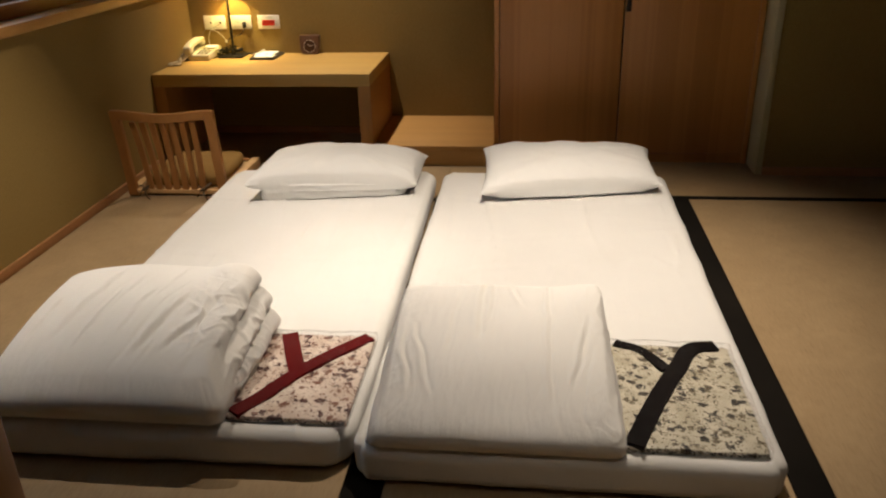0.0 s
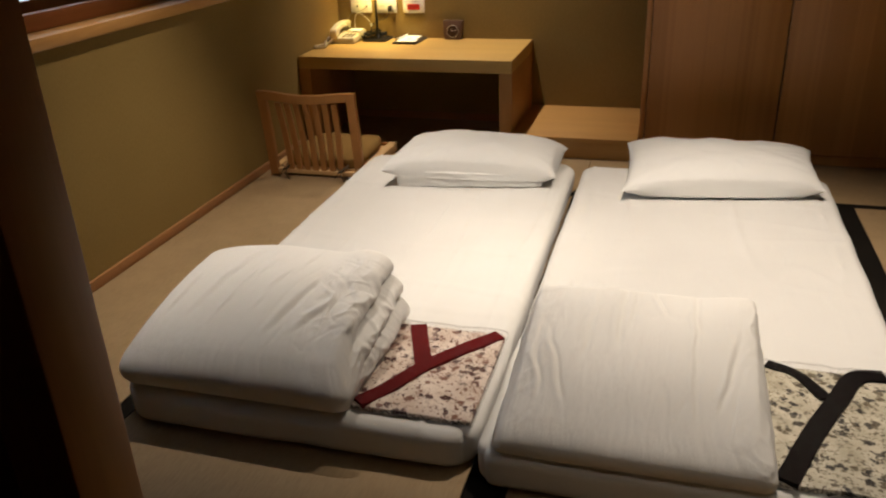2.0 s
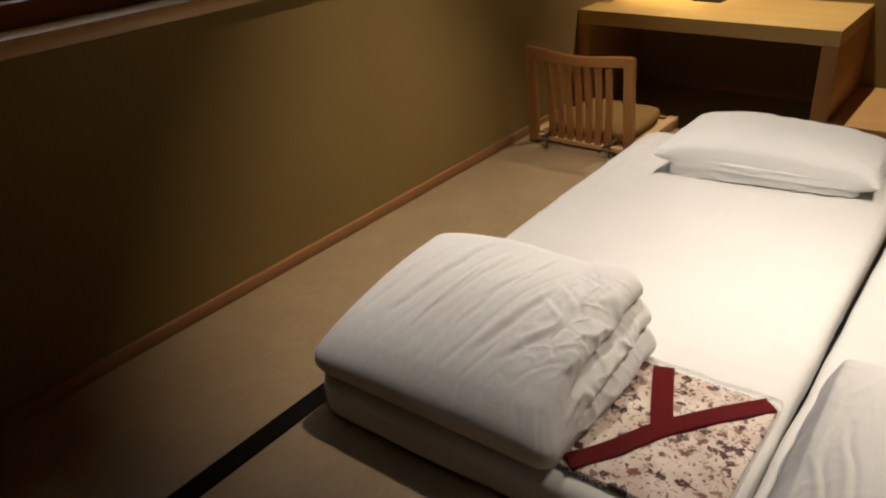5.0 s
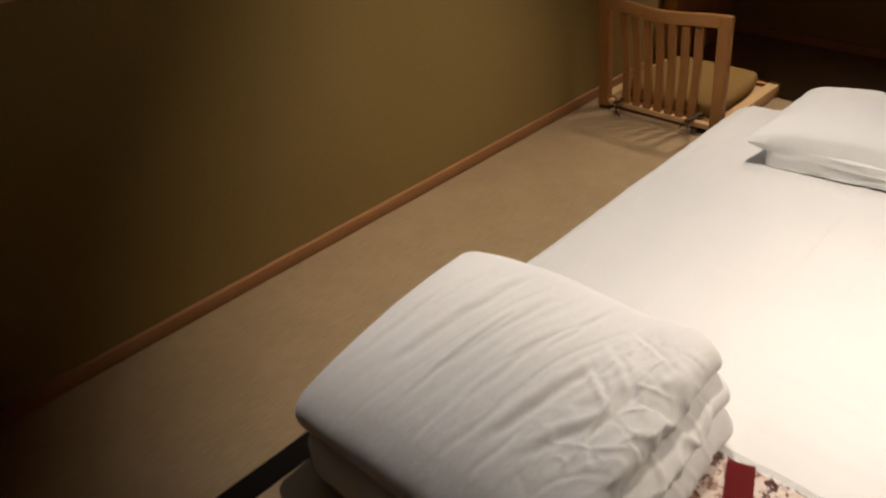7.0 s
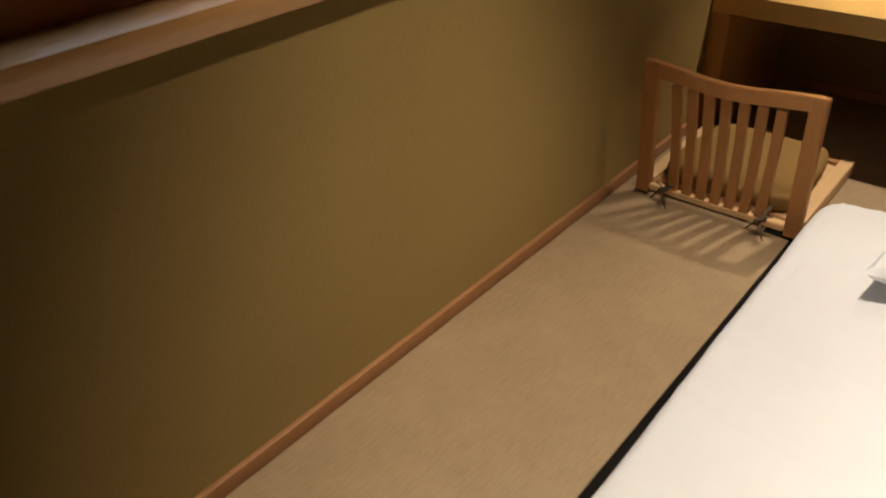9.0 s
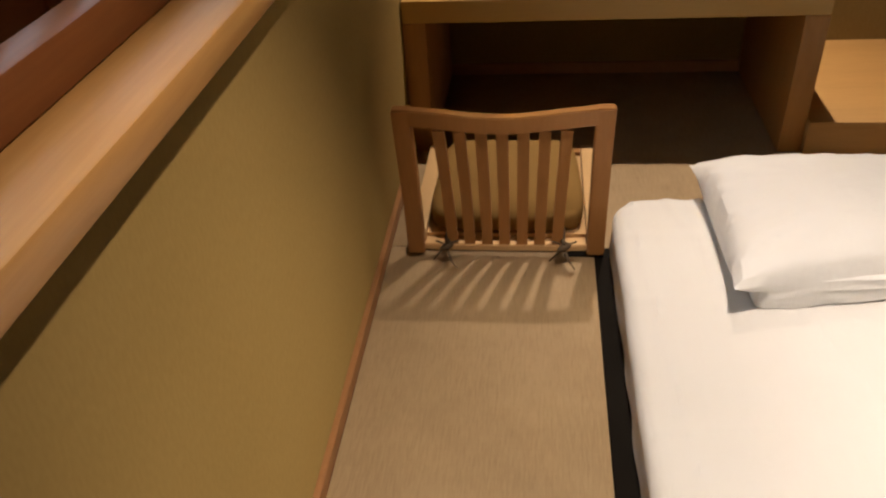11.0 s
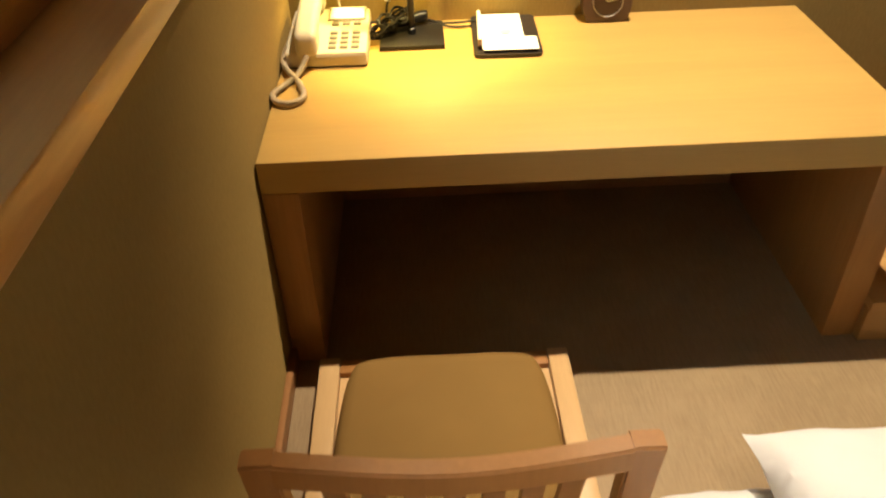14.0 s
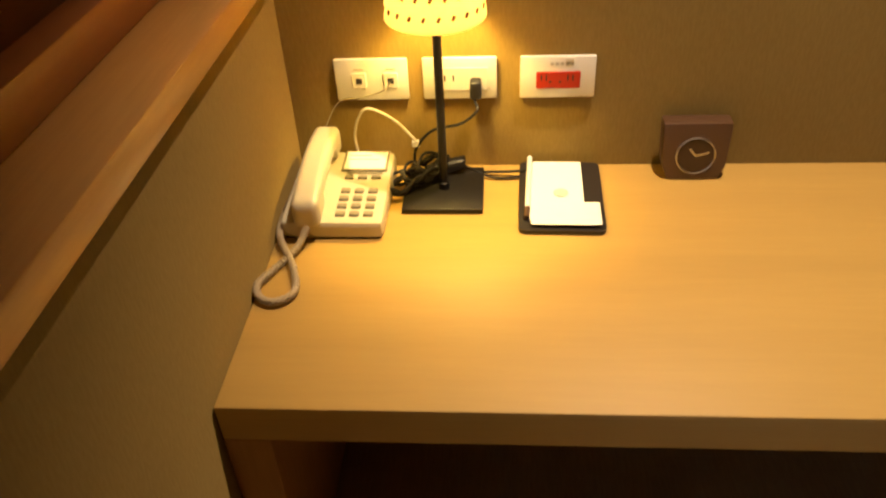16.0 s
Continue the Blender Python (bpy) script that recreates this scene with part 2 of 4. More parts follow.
shoji_paper = material("shoji_paper", (0.85, 0.86, 0.84), 0.9, spec=0.1)
shoji_paper.node_tree.nodes["Principled BSDF"].inputs["Transmission Weight"].default_value = 0.0
_tr = shoji_paper.node_tree.nodes.new("ShaderNodeBsdfTranslucent")
_tr.inputs["Color"].default_value = (0.85, 0.87, 0.88, 1)
_ms = shoji_paper.node_tree.nodes.new("ShaderNodeMixShader")
_ms.inputs[0].default_value = 0.8
shoji_paper.node_tree.links.new(shoji_paper.node_tree.nodes["Principled BSDF"].outputs[0], _ms.inputs[1])
shoji_paper.node_tree.links.new(_tr.outputs[0], _ms.inputs[2])
shoji_paper.node_tree.links.new(_ms.outputs[0], shoji_paper.node_tree.nodes["Material Output"].inputs["Surface"])

daylight_mat = bpy.data.materials.new("bright_outdoors")
daylight_mat.use_nodes = True
_e = daylight_mat.node_tree.nodes.new("ShaderNodeEmission")
_e.inputs["Color"].default_value, _e.inputs["Strength"].default_value = (0.72, 0.86, 1.0, 1), 2.6
daylight_mat.node_tree.links.new(_e.outputs[0], daylight_mat.node_tree.nodes["Material Output"].inputs["Surface"])

shade_mat = bpy.data.materials.new("lit_paper_shade")
shade_mat.use_nodes = True
_t = shade_mat.node_tree
_p = _t.nodes["Principled BSDF"]
_p.inputs["Base Color"].default_value = (0.86, 0.76, 0.58, 1)
_p.inputs["Roughness"].default_value = 0.9
_tl = _t.nodes.new("ShaderNodeBsdfTranslucent")
_tl.inputs["Color"].default_value = (0.92, 0.82, 0.62, 1)
_ms = _t.nodes.new("ShaderNodeMixShader")
_ms.inputs[0].default_value = 0.4
_t.links.new(_p.outputs[0], _ms.inputs[1])
_t.links.new(_tl.outputs[0], _ms.inputs[2])
_t.links.new(_ms.outputs[0], _t.nodes["Material Output"].inputs["Surface"])
stitch_mat = material("brown_shade_pattern", (0.20, 0.08, 0.03), 0.8)


# ---- building blocks ----
def link_mesh(name, bm, mat, smooth=True):
    me = bpy.data.meshes.new(name)
    bm.to_mesh(me)
    bm.free()
    if smooth:
        me.polygons.foreach_set("use_smooth", [True] * len(me.polygons))
        me.set_sharp_from_angle(angle=radians(38))
    me.materials.append(mat)
    return new(name, me)


def part(name, bm, mat, parent, label="", smooth=True):
    ob = link_mesh(name, bm, mat, smooth)
    ob.parent = parent
    if label:
        tagged(ob, label)
    return ob


def thing(name, label, category, at=(0, 0, 0), turn=0.0, group="", kind=""):
    ob = new(name)
    ob.matrix_world = pose(*at, 0, 0, turn)
    return tagged(ob, label, category, group, kind)


def box(x0, x1, y0, y1, z0, z1, bevel=0.0, seg=2, bm=None):
    """An edge-rounded block between the given bounds, added to bm."""
    one = bmesh.new()
    bmesh.ops.create_cube(one, size=1.0)
    for v in one.verts:
        v.co = Vector(((x0 + x1) / 2 + v.co.x * (x1 - x0), (y0 + y1) / 2 + v.co.y * (y1 - y0), (z0 + z1) / 2 + v.co.z * (z1 - z0)))
    if bevel > 0:
        bmesh.ops.bevel(one, geom=one.edges[:] + one.verts[:], offset=bevel, segments=seg, affect="EDGES", profile=0.5)
    if bm is None:
        return one
    join(bm, one)
    return bm


def join(bm, other):
    me = bpy.data.meshes.new("joined")
    other.to_mesh(me)
    other.free()
    bm.from_mesh(me)
    bpy.data.meshes.remove(me)


def rounded(sx, sy, sz, r, nx, ny, nz, shape=None):
    """A finely divided block with rounded edges, centred in plan, from z 0; shape moves each point."""
    bm = bmesh.new()
    seen = {}

    def corner(i, j, k):
        key = (i, j, k)
        if key not in seen:
            p = Vector((sx * (i / nx - 0.5), sy * (j / ny - 0.5), sz * k / nz))
            q = Vector((min(max(p.x, -sx / 2 + r), sx / 2 - r), min(max(p.y, -sy / 2 + r), sy / 2 - r), min(max(p.z, r), sz - r)))
            d = p - q
            if d.length > 1e-9:
                p = q + d.normalized() * min(r, max(abs(d.x), abs(d.y), abs(d.z)))
            seen[key] = bm.verts.new(shape(p) if shape else p)
        return seen[key]

    for i in range(nx):
        for j in range(ny):
            bm.faces.new([corner(i, j, nz), corner(i + 1, j, nz), corner(i + 1, j + 1, nz), corner(i, j + 1, nz)])
            bm.faces.new([corner(i, j, 0), corner(i, j + 1, 0), corner(i + 1, j + 1, 0), corner(i + 1, j, 0)])
    for i in range(nx):
        for k in range(nz):
            bm.faces.new([corner(i, 0, k), corner(i + 1, 0, k), corner(i + 1, 0, k + 1), corner(i, 0, k + 1)])
            bm.faces.new([corner(i, ny, k), corner(i, ny, k + 1), corner(i + 1, ny, k + 1), corner(i + 1, ny, k)])
    for j in range(ny):
        for k in range(nz):
            bm.faces.new([corner(0, j, k), corner(0, j, k + 1), corner(0, j + 1, k + 1), corner(0, j + 1, k)])
            bm.faces.new([corner(nx, j, k), corner(nx, j + 1, k), corner(nx, j + 1, k + 1), corner(nx, j, k + 1)])
    return bm


def sweep(points, radius, sides=8, closed=False, flat=1.0):
    """A tube through the points; flat squeezes it in height."""
    bm = bmesh.new()
    pts = [Vector(p) for p in points]
    rings = []
    n = len(pts)
    for i, p in enumerate(pts):
        d = (pts[min(i + 1, n - 1)] - pts[max(i - 1, 0)]).normalized()
        up = Vector((0, 0, 1)) if abs(d.z) < 0.9 else Vector((0, 1, 0))
        a = d.cross(up).normalized()
        b = a.cross(d).normalized()
        rings.append([bm.verts.new(p + a * (radius * math.cos(6.28319 * k / sides)) + b * (radius * flat * math.sin(6.28319 * k / sides))) for k in range(sides)])
    for r0, r1 in zip(rings, rings[1:]):
        for k in range(sides):
            bm.faces.new([r0[k], r0[(k + 1) % sides], r1[(k + 1) % sides], r1[k]])
    bm.faces.new(rings[0][::-1])
    bm.faces.new(rings[-1])
    bmesh.ops.recalc_face_normals(bm, faces=bm.faces)
    return bm


def smooth_path(ctrl, steps=10):
    """A Catmull-Rom curve through the control points."""
    pts = [Vector(p) for p in ctrl]
    pts = [2 * pts[0] - pts[1]] + pts + [2 * pts[-1] - pts[-2]]
    out = []
    for i in range(1, len(pts) - 2):
        p0, p1, p2, p3 = pts[i - 1:i + 3]
        for s in range(steps):
            t = s / steps
            out.append(0.5 * ((2 * p1) + (p2 - p0) * t + (2 * p0 - 5 * p1 + 4 * p2 - p3) * t * t + (3 * p1 - p0 - 3 * p2 + p3) * t ** 3))
    out.append(pts[-2])
    return out


def lathe(profile, sides=32):
    bm = bmesh.new()
    rings = [[bm.verts.new((r * math.cos(6.28319 * k / sides), r * math.sin(6.28319 * k / sides), z)) for k in range(sides)] for r, z in profile]
    for r0, r1 in zip(rings, rings[1:]):
        for k in range(sides):
            bm.faces.new([r0[k], r0[(k + 1) % sides], r1[(k + 1) % sides], r1[k]])
    bmesh.ops.recalc_face_normals(bm, faces=bm.faces)
    return bm


def structure(name, bm, mat, label, category):
    return tagged(link_mesh(name, bm, mat), label, category, kind="structure")


# ---- the room ----
EAST = 4.4
SOUTH = -3.792
HALL = -5.6
floor = structure("floor", box(-0.15, EAST + 0.1, HALL, 0.12, -0.12, -0.03), hall_mat, "tatami floor of woven rush mats with black cloth borders", "floor")

# left wall with the window opening
WIN_Y0, WIN_Y1, SILL_Z, HEAD_Z = -3.35, -0.12, 0.802, 1.95
bm = box(-0.20, 0.0, HALL, 0.12, -0.03, SILL_Z - 0.01)
box(-0.20, 0.0, HALL, 0.12, HEAD_Z, CEILING, bm=bm)
box(-0.20, 0.0, WIN_Y1, 0.12, SILL_Z - 0.01, HEAD_Z, bm=bm)
box(-0.20, 0.0, HALL, WIN_Y0, SILL_Z - 0.01, HEAD_Z, bm=bm)
structure("wall_west", bm, wall_mat, "olive wallcovering below a long wooden window sill", "wall")
structure("wall_north", box(0.0, EAST, 0.022, 0.12, -0.03, CEILING), wall_mat, "olive wallcovering behind the low desk", "wall")
structure("wall_east", box(EAST, EAST + 0.1, HALL, 0.12, -0.03, CEILING), wall_mat, "plain olive wall closing the room", "wall")
structure("wall_hall", box(-0.20, EAST + 0.1, HALL - 0.1, HALL, -0.03, CEILING), wall_mat, "plain dark olive wall of the entrance hall", "wall")
structure("ceiling", box(-0.20, EAST + 0.1, HALL - 0.1, 0.12, CEILING, CEILING + 0.1), ceiling_mat, "plain brown ceiling", "ceiling")
bm = box(2.60, EAST, SOUTH - 0.053, SOUTH, -0.03, CEILING)
box(0.0, 2.60, SOUTH - 0.053, SOUTH, 2.06, CEILING, bm=bm)
structure("wall_south", bm, wall_mat, "olive partition wall with a wide doorway", "wall")

# projecting wall beside the wardrobe
structure("wall_pier", box(2.915, EAST, -0.64, 0.0215, -0.03, CEILING), wall_mat, "dark olive projecting wall beside the wardrobe", "wall")
structure("trim", box(2.887, 2.918, -0.645, -0.48, 0.0, CEILING, 0.004), corner_mat, "pale corner trim strip on the projecting wall", "trim")

# skirting
structure("baseboard", box(0.0, 0.013, SOUTH, 0.021, 0.0, 0.038, 0.003), skirting_wood, "slim oak skirting along the window wall", "baseboard")
structure("baseboard", box(0.066, 1.029, 0.008, 0.021, 0.0, 0.038, 0.003), skirting_wood, "slim oak skirting behind the desk", "baseboard")
structure("baseboard", box(2.918, EAST, -0.653, -0.64, 0.0, 0.038, 0.003), skirting_wood, "slim oak skirting under the projecting wall", "baseboard")

# window: sill, frame, paper screens and wooden shutter
win = tagged(new("window_1"), "wooden window with paper screens above a deep sill", "window", kind="structure")
part("window_sill", box(-0.20, 0.019, WIN_Y0 - 0.02, WIN_Y1 + 0.09, 0.793, 0.832, 0.004, 2), sill_wood, win, "smooth oak sill board")
part("window_frame", box(-0.115, -0.072, WIN_Y0, WIN_Y1, 0.833, 0.885, 0.003), redwood, win, "red-brown lower rail")
part("window_frame", box(-0.185, -0.06, WIN_Y0, WIN_Y1, 1.88, HEAD_Z, 0.003), redwood, win)
for y in (WIN_Y0, WIN_Y1 - 0.04):
    part("window_frame", box(-0.115, -0.06, y, y + 0.04, 0.8855, 1.88, 0.003), redwood, win)
KOSHI = 0.912
PANES = 4
SPAN = (WIN_Y1 - 0.04 - (WIN_Y0 + 0.04)) / PANES
for n in range(PANES):
    y0 = WIN_Y0 + 0.04 + SPAN * n
    y1 = y0 + SPAN - 0.001
    xf = -0.170 if n % 2 else -0.160
    if n == PANES - 1:
        part("shutter_panel", box(xf - 0.012, xf + 0.008, y0, y1, 0.8325, 1.8795, 0.002), redwood, win, "closed red-brown wooden shutter")
        continue
    screen = part("paper_screen", box(xf - 0.006, xf - 0.005, y0 + 0.026, y1 - 0.026, KOSHI, 1.855), shoji_paper, win, "white paper lattice screen lit by daylight")
    part("screen_board", box(xf - 0.007, xf + 0.004, y0 + 0.026, y1 - 0.026, 0.8325, KOSHI - 0.0005, 0.001), redwood, screen, "red-brown board at the foot of the screen")
    part("screen_rail", box(xf - 0.010, xf + 0.008, y0 + 0.026, y1 - 0.026, 1.8555, 1.8795, 0.001), redwood, screen)
    for y in (y0, y1 - 0.0255):
        part("screen_stile", box(xf - 0.010, xf + 0.008, y, y + 0.0255, 0.8325, 1.8795, 0.001), redwood, screen)
    for k in range(1, 6):
        y = y0 + SPAN * k / 6
        part("lattice_bar", box(xf - 0.0045, xf + 0.004, y - 0.005, y + 0.005, KOSHI, 1.855), redwood, screen)
    for k in range(1, 5):
        z = KOSHI + (1.855 - KOSHI) * k / 5
        part("lattice_bar", box(xf - 0.0045, xf + 0.003, y0 + 0.026, y1 - 0.026, z - 0.005, z + 0.005), redwood, screen)
tagged(link_mesh("backdrop", box(-0.60, -0.58, -4.2, 0.7, 0.4, 2.6), daylight_mat), "pale daylight outside the window", "backdrop", kind="structure")

# sliding door at the entrance
door = tagged(new("door_1"), "dark wooden sliding door leaf with a lighter edge", "door", kind="structure")
part("door_panel", box(0.0, 1.42, -3.835, -3.802, 0.0, 2.06), door_mat, door, "dark wooden panel")
part("door_stile", box(1.430, 1.480, -3.845, -3.792, 0.0, 2.06, 0.003), post_mat, door, "orange-brown upright stile")

# recessed ceiling lights
for x, y, *_ in DOWNLIGHTS:
    dl = thing("ceiling_downlight", "small round recessed ceiling downlight", "downlight", (x, y, CEILING), group="ceiling downlights")
    part("trim_ring", lathe([(0.045, 0.0), (0.062, 0.0), (0.060, -0.006), (0.045, -0.004), (0.045, 0.0)]), white_plastic, dl)

# ---- tatami mats ----
COLS = [(0.0, 0.502, -1.026), (0.556, 1.452, -1.026), (1.545, 2.452, -0.958), (2.535, 3.47, -0.958), (3.54, EAST, -0.958)]
for n, (x0, x1, y1) in enumerate(COLS):
    part("tatami_mat", box(x0 + 0.001, x1 - 0.001, SOUTH, y1 - (0.019 if n else -0.0172), -0.03, 0.0, 0.0012 if n == 0 else 0.002, 1), tatami_mat, floor)
    if n:
        part("mat_border", box(COLS[n - 1][1], x0, SOUTH, y1 - 0.0185, -0.03, 0.0012, 0.001, 1), heri_mat, floor, "black woven cloth mat border")
for x0, x1, y1 in ((0.0, 1.475, -1.026), (1.476, EAST, -0.958)):
    part("mat_border", box(max(x0, 0.43) + 0.0005, x1 - 0.0005, y1 - 0.018, y1 + 0.017, -0.03, 0.0014, 0.001, 1), heri_mat, floor, "black woven cloth mat border")
    part("tatami_mat", box(x0 + 0.0005, x1 - 0.0005, y1 + 0.018, 0.0215, -0.03, 0.0, 0.0006, 1), tatami_mat, floor)

# ---- low desk ----
desk = thing("low_desk", "low oak desk with thick waterfall sides against the wall", "desk")
DX0, DX1, DY0, DZ = 0.004, 1.090, -0.540, 0.447
part("desktop", box(DX0, DX1, DY0, 0.021, DZ - 0.060, DZ, 0.0025), oak_x, desk)
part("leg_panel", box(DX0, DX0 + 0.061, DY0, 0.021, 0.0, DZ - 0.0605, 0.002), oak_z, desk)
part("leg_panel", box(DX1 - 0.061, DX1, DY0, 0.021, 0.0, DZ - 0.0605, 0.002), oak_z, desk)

step = thing("low_platform", "low oak platform box between the desk and the wardrobe", "platform")
part("platform_top", box(1.092, 1.679, -0.560, 0.021, 0.078, 0.100, 0.002), platform_oak, step)
part("platform_front", box(1.092, 1.679, -0.556, -0.536, 0.0, 0.0775, 0.001), platform_oak, step)
part("platform_base", box(1.095, 1.677, -0.535, -0.003, 0.0, 0.0775), platform_oak, step)

# ---- wardrobe ----
ward = thing("wardrobe", "tall oak wardrobe with two plain doors", "wardrobe")
part("plinth", box(1.71, 2.862, -0.468, -0.002, 0.0, 0.043), ward_wood, ward, "low wooden plinth")
part("side_panel", box(1.681, 1.704, -0.482, -0.002, 0.0, 2.20, 0.002), ward_wood, ward)
part("side_panel", box(2.862, 2.885, -0.482, -0.002, 0.0, 2.20, 0.002), ward_wood, ward)
part("top_panel", box(1.705, 2.861, -0.478, -0.002, 2.17, 2.199, 0.002), oak_x, ward)
# the shade between the doors is put into the carcass colour
part("carcass", box(1.706, 2.860, -0.455, -0.003, 0.046, 2.169), gap_shade_mat, ward, "carcass coloured near-black as shade in the door gap")
for x0, x1 in ((1.707, 2.266), (2.272, 2.859)):
    leaf = part("wardrobe_door", box(x0, x1, -0.479, -0.457, 0.048, 2.166, 0.002), ward_wood, ward)
    if x0 > 2.2:
        part("door_pull", box(2.275, 2.297, -0.485, -0.479, 0.712, 0.96, 0.002), pull_mat, leaf, "dark recessed pull")


# ---- bedding ----
def mattress(cx, cy, sx, sy, h, turn, label, seed, rad, hem_side):
    """A floor mattress in a drawn-tight sheet: faint long creases on top, hanging folds along its sides."""
    def shape(p):
        q = Vector((p.x * 3 + seed, p.y * 2.2, 0))
        top = p.z / h
        d = 0.004 * noise.noise(q) + 0.002 * noise.noise(Vector((p.x * 14 + seed, p.y * 5, p.z * 9)))
        line = noise.noise(Vector((p.x * 5.5 + 0.5 * p.y + seed, p.y * 0.7, 5.0)))
        d += 0.0046 * max(0.0, 1 - abs(line) / 0.05)
        across = noise.noise(Vector((p.x * 0.8 + seed, p.y * 4.0 + 0.4 * p.x, 2.0)))
        d += 0.0028 * max(0.0, 1 - abs(across) / 0.05)
        side = 0.007 * noise.noise(Vector((p.x * 6 + seed, p.y * 6, p.z * 14 + 3))) + 0.004 * noise.noise(Vector((p.x * 22 + seed, p.y * 22, p.z * 8))) * (1 - top)
        k = max(0.0, abs(p.x) / (sx / 2) - 0.93) * 14 + max(0.0, abs(p.y) / (sy / 2) - 0.965) * 28
        out = Vector((math.copysign(1, p.x) if abs(p.x) > sx * 0.48 else 0, math.copysign(1, p.y) if abs(p.y) > sy * 0.48 else 0, 0))
        q = p + Vector((0, 0, d * top - 0.004 * min(k, 1) * top)) + out * (0.5 * side - 0.010 * (1 - top) * 0.6)
        ex, ey = abs(q.x) - (sx / 2 - rad), abs(q.y) - (sy / 2 - rad)
        if ex > 0 and ey > 0:
            f = max(ex, ey) / math.hypot(ex, ey)
            q.x, q.y = math.copysign(sx / 2 - rad + ex * f, q.x), math.copysign(sy / 2 - rad + ey * f, q.y)
        return q
    th = thing("mattress", label, "mattress", (cx, cy, 0.0015), turn, "floor mattresses side by side")
    part("fitted_sheet", rounded(sx, sy, h, 0.030, 90, 150, 12, shape), sheet_mat, th)
    # the loose hem of the sheet, hanging in shallow folds along the free side
    bm = bmesh.new()
    rows = []
    for i in range(121):
        y = -sy / 2 + rad + 0.01 + (sy - 2 * rad - 0.02) * i / 120
        col = []
        for j in range(7):
            k = j / 6
            wave = 0.006 * noise.noise(Vector((y * 9 + seed, k * 1.5, 1.0))) + 0.0012 * noise.noise(Vector((y * 14 + seed, k, 2.0)))
            x = sx / 2 - 0.006 + (0.010 + wave) * k - 0.004 * k * k
            col.append((x, y, 0.078 - (0.066 + 0.008 * noise.noise(Vector((y * 4 + seed, 0, 0)))) * k))
        rows.append([bm.verts.new((hem_side * x, y, z)) for x, y, z in col] + [bm.verts.new((hem_side * (x - 0.003), y, z)) for x, y, z in col[::-1]])
    for r0, r1 in zip(rows, rows[1:]):
        for k in range(14):
            bm.faces.new([r0[k], r0[(k + 1) % 14], r1[(k + 1) % 14], r1[k]])
    bm.faces.new(rows[0][::-1])
    bm.faces.new(rows[-1])
    bmesh.ops.recalc_face_normals(bm, faces=bm.faces)
    part("sheet_hem", bm, sheet_mat, th, "loose hanging hem of the sheet")
    return th


mattress(1.003, -1.878, 0.918, 1.90, 0.103, 0.5, "white sheeted floor mattress near the window wall", 1.0, 0.085, -1)
mattress(1.952, -1.900, 0.950, 1.92, 0.103, -0.3, "white sheeted floor mattress beside the open floor", 7.0, 0.055, 1)


def pillow(corners, thick, label, seed, tuck):
    """A pillow whose four corner tips stand at the given places, near left first and round."""
    a, b, c, d = (Vector(p) for p in corners)
    n, mdl = 44, {}
    bm = bmesh.new()

    def place(i, j, side):
        u, v = 2 * i / n - 1, 2 * j / n - 1
        edge = i in (0, n) or j in (0, n)
        key = (i, j, 0 if edge else side)
        if key in mdl:
            return mdl[key]
        s, t = (u * (1 - 0.055 * (1 - v * v) * abs(u)) + 1) / 2, (v * (1 - 0.09 * (1 - u * u) * abs(v)) + 1) / 2
        p = a * (1 - s) * (1 - t) + b * s * (1 - t) + c * s * t + d * (1 - s) * t
        full = ((1 - abs(u) ** 2.4) * (1 - abs(v) ** 2.4)) ** 0.42
        fold = noise.noise(Vector((u * 2.2 + seed, v * 2.4, side)))
        fan = noise.noise(Vector((math.atan2(v, u) * 7 + seed, (u * u + v * v) * 1.2, 2.0)))
        if side > 0:
            z = thick * full * (1 + 0.10 * fold) + 0.012 * fan * full * (u * u + v * v) + 0.0025 * max(0.0, 0.3 - abs(noise.noise(Vector((u * 5 + seed, v * 3.0 - u * 2, 6.0))))) * 3 * full
        else:
            z = -0.070 * full
        puff = 4 * full * (1 - full) * (0.020 if side < 0 else 0.005) * (1 - (u * v) ** 2)
        p = p + (c - d) * 0.5 / max((c - d).length, 0.1) * 2 * puff * u * abs(u) + (d - a) * 0.5 / max((d - a).length, 0.1) * 2 * puff * v * abs(v)
        floor_z = 0.1052
        q = Vector((p.x, p.y, max(p.z + z, floor_z) if side > 0 else max(p.z + z, floor_z)))
        mdl[key] = bm.verts.new(q)
        return mdl[key]

    for i in range(n):
        for j in range(n):
            for side in (1, -1):
                f = [place(i, j, side), place(i + 1, j, side), place(i + 1, j + 1, side), place(i, j + 1, side)]
                bm.faces.new(f if side > 0 else f[::-1])
    th = thing("pillow", label, "pillow", group="pillows on the mattresses")
    part("pillowcase", bm, pillow_mat, th)

    def under(p):
        s, t = 0.5 + p.x * 0.84, 0.48 + tuck + p.y * 0.94
        q = a * (1 - s) * (1 - t) + b * s * (1 - t) + c * s * t + d * (1 - s) * t
        wob = 0.006 * noise.noise(Vector((p.x * 9 + seed, p.y * 5, p.z * 3)))
        return Vector((q.x, q.y + wob, 0.1056 + p.z * (q.z + 0.002 - 0.1056)))
    part("under_panel", rounded(1.0, 1.0, 1.0, 0.06, 50, 30, 12, under), pillow_mat, th, "puffed underside of the pillowcase below its seam")
    return th


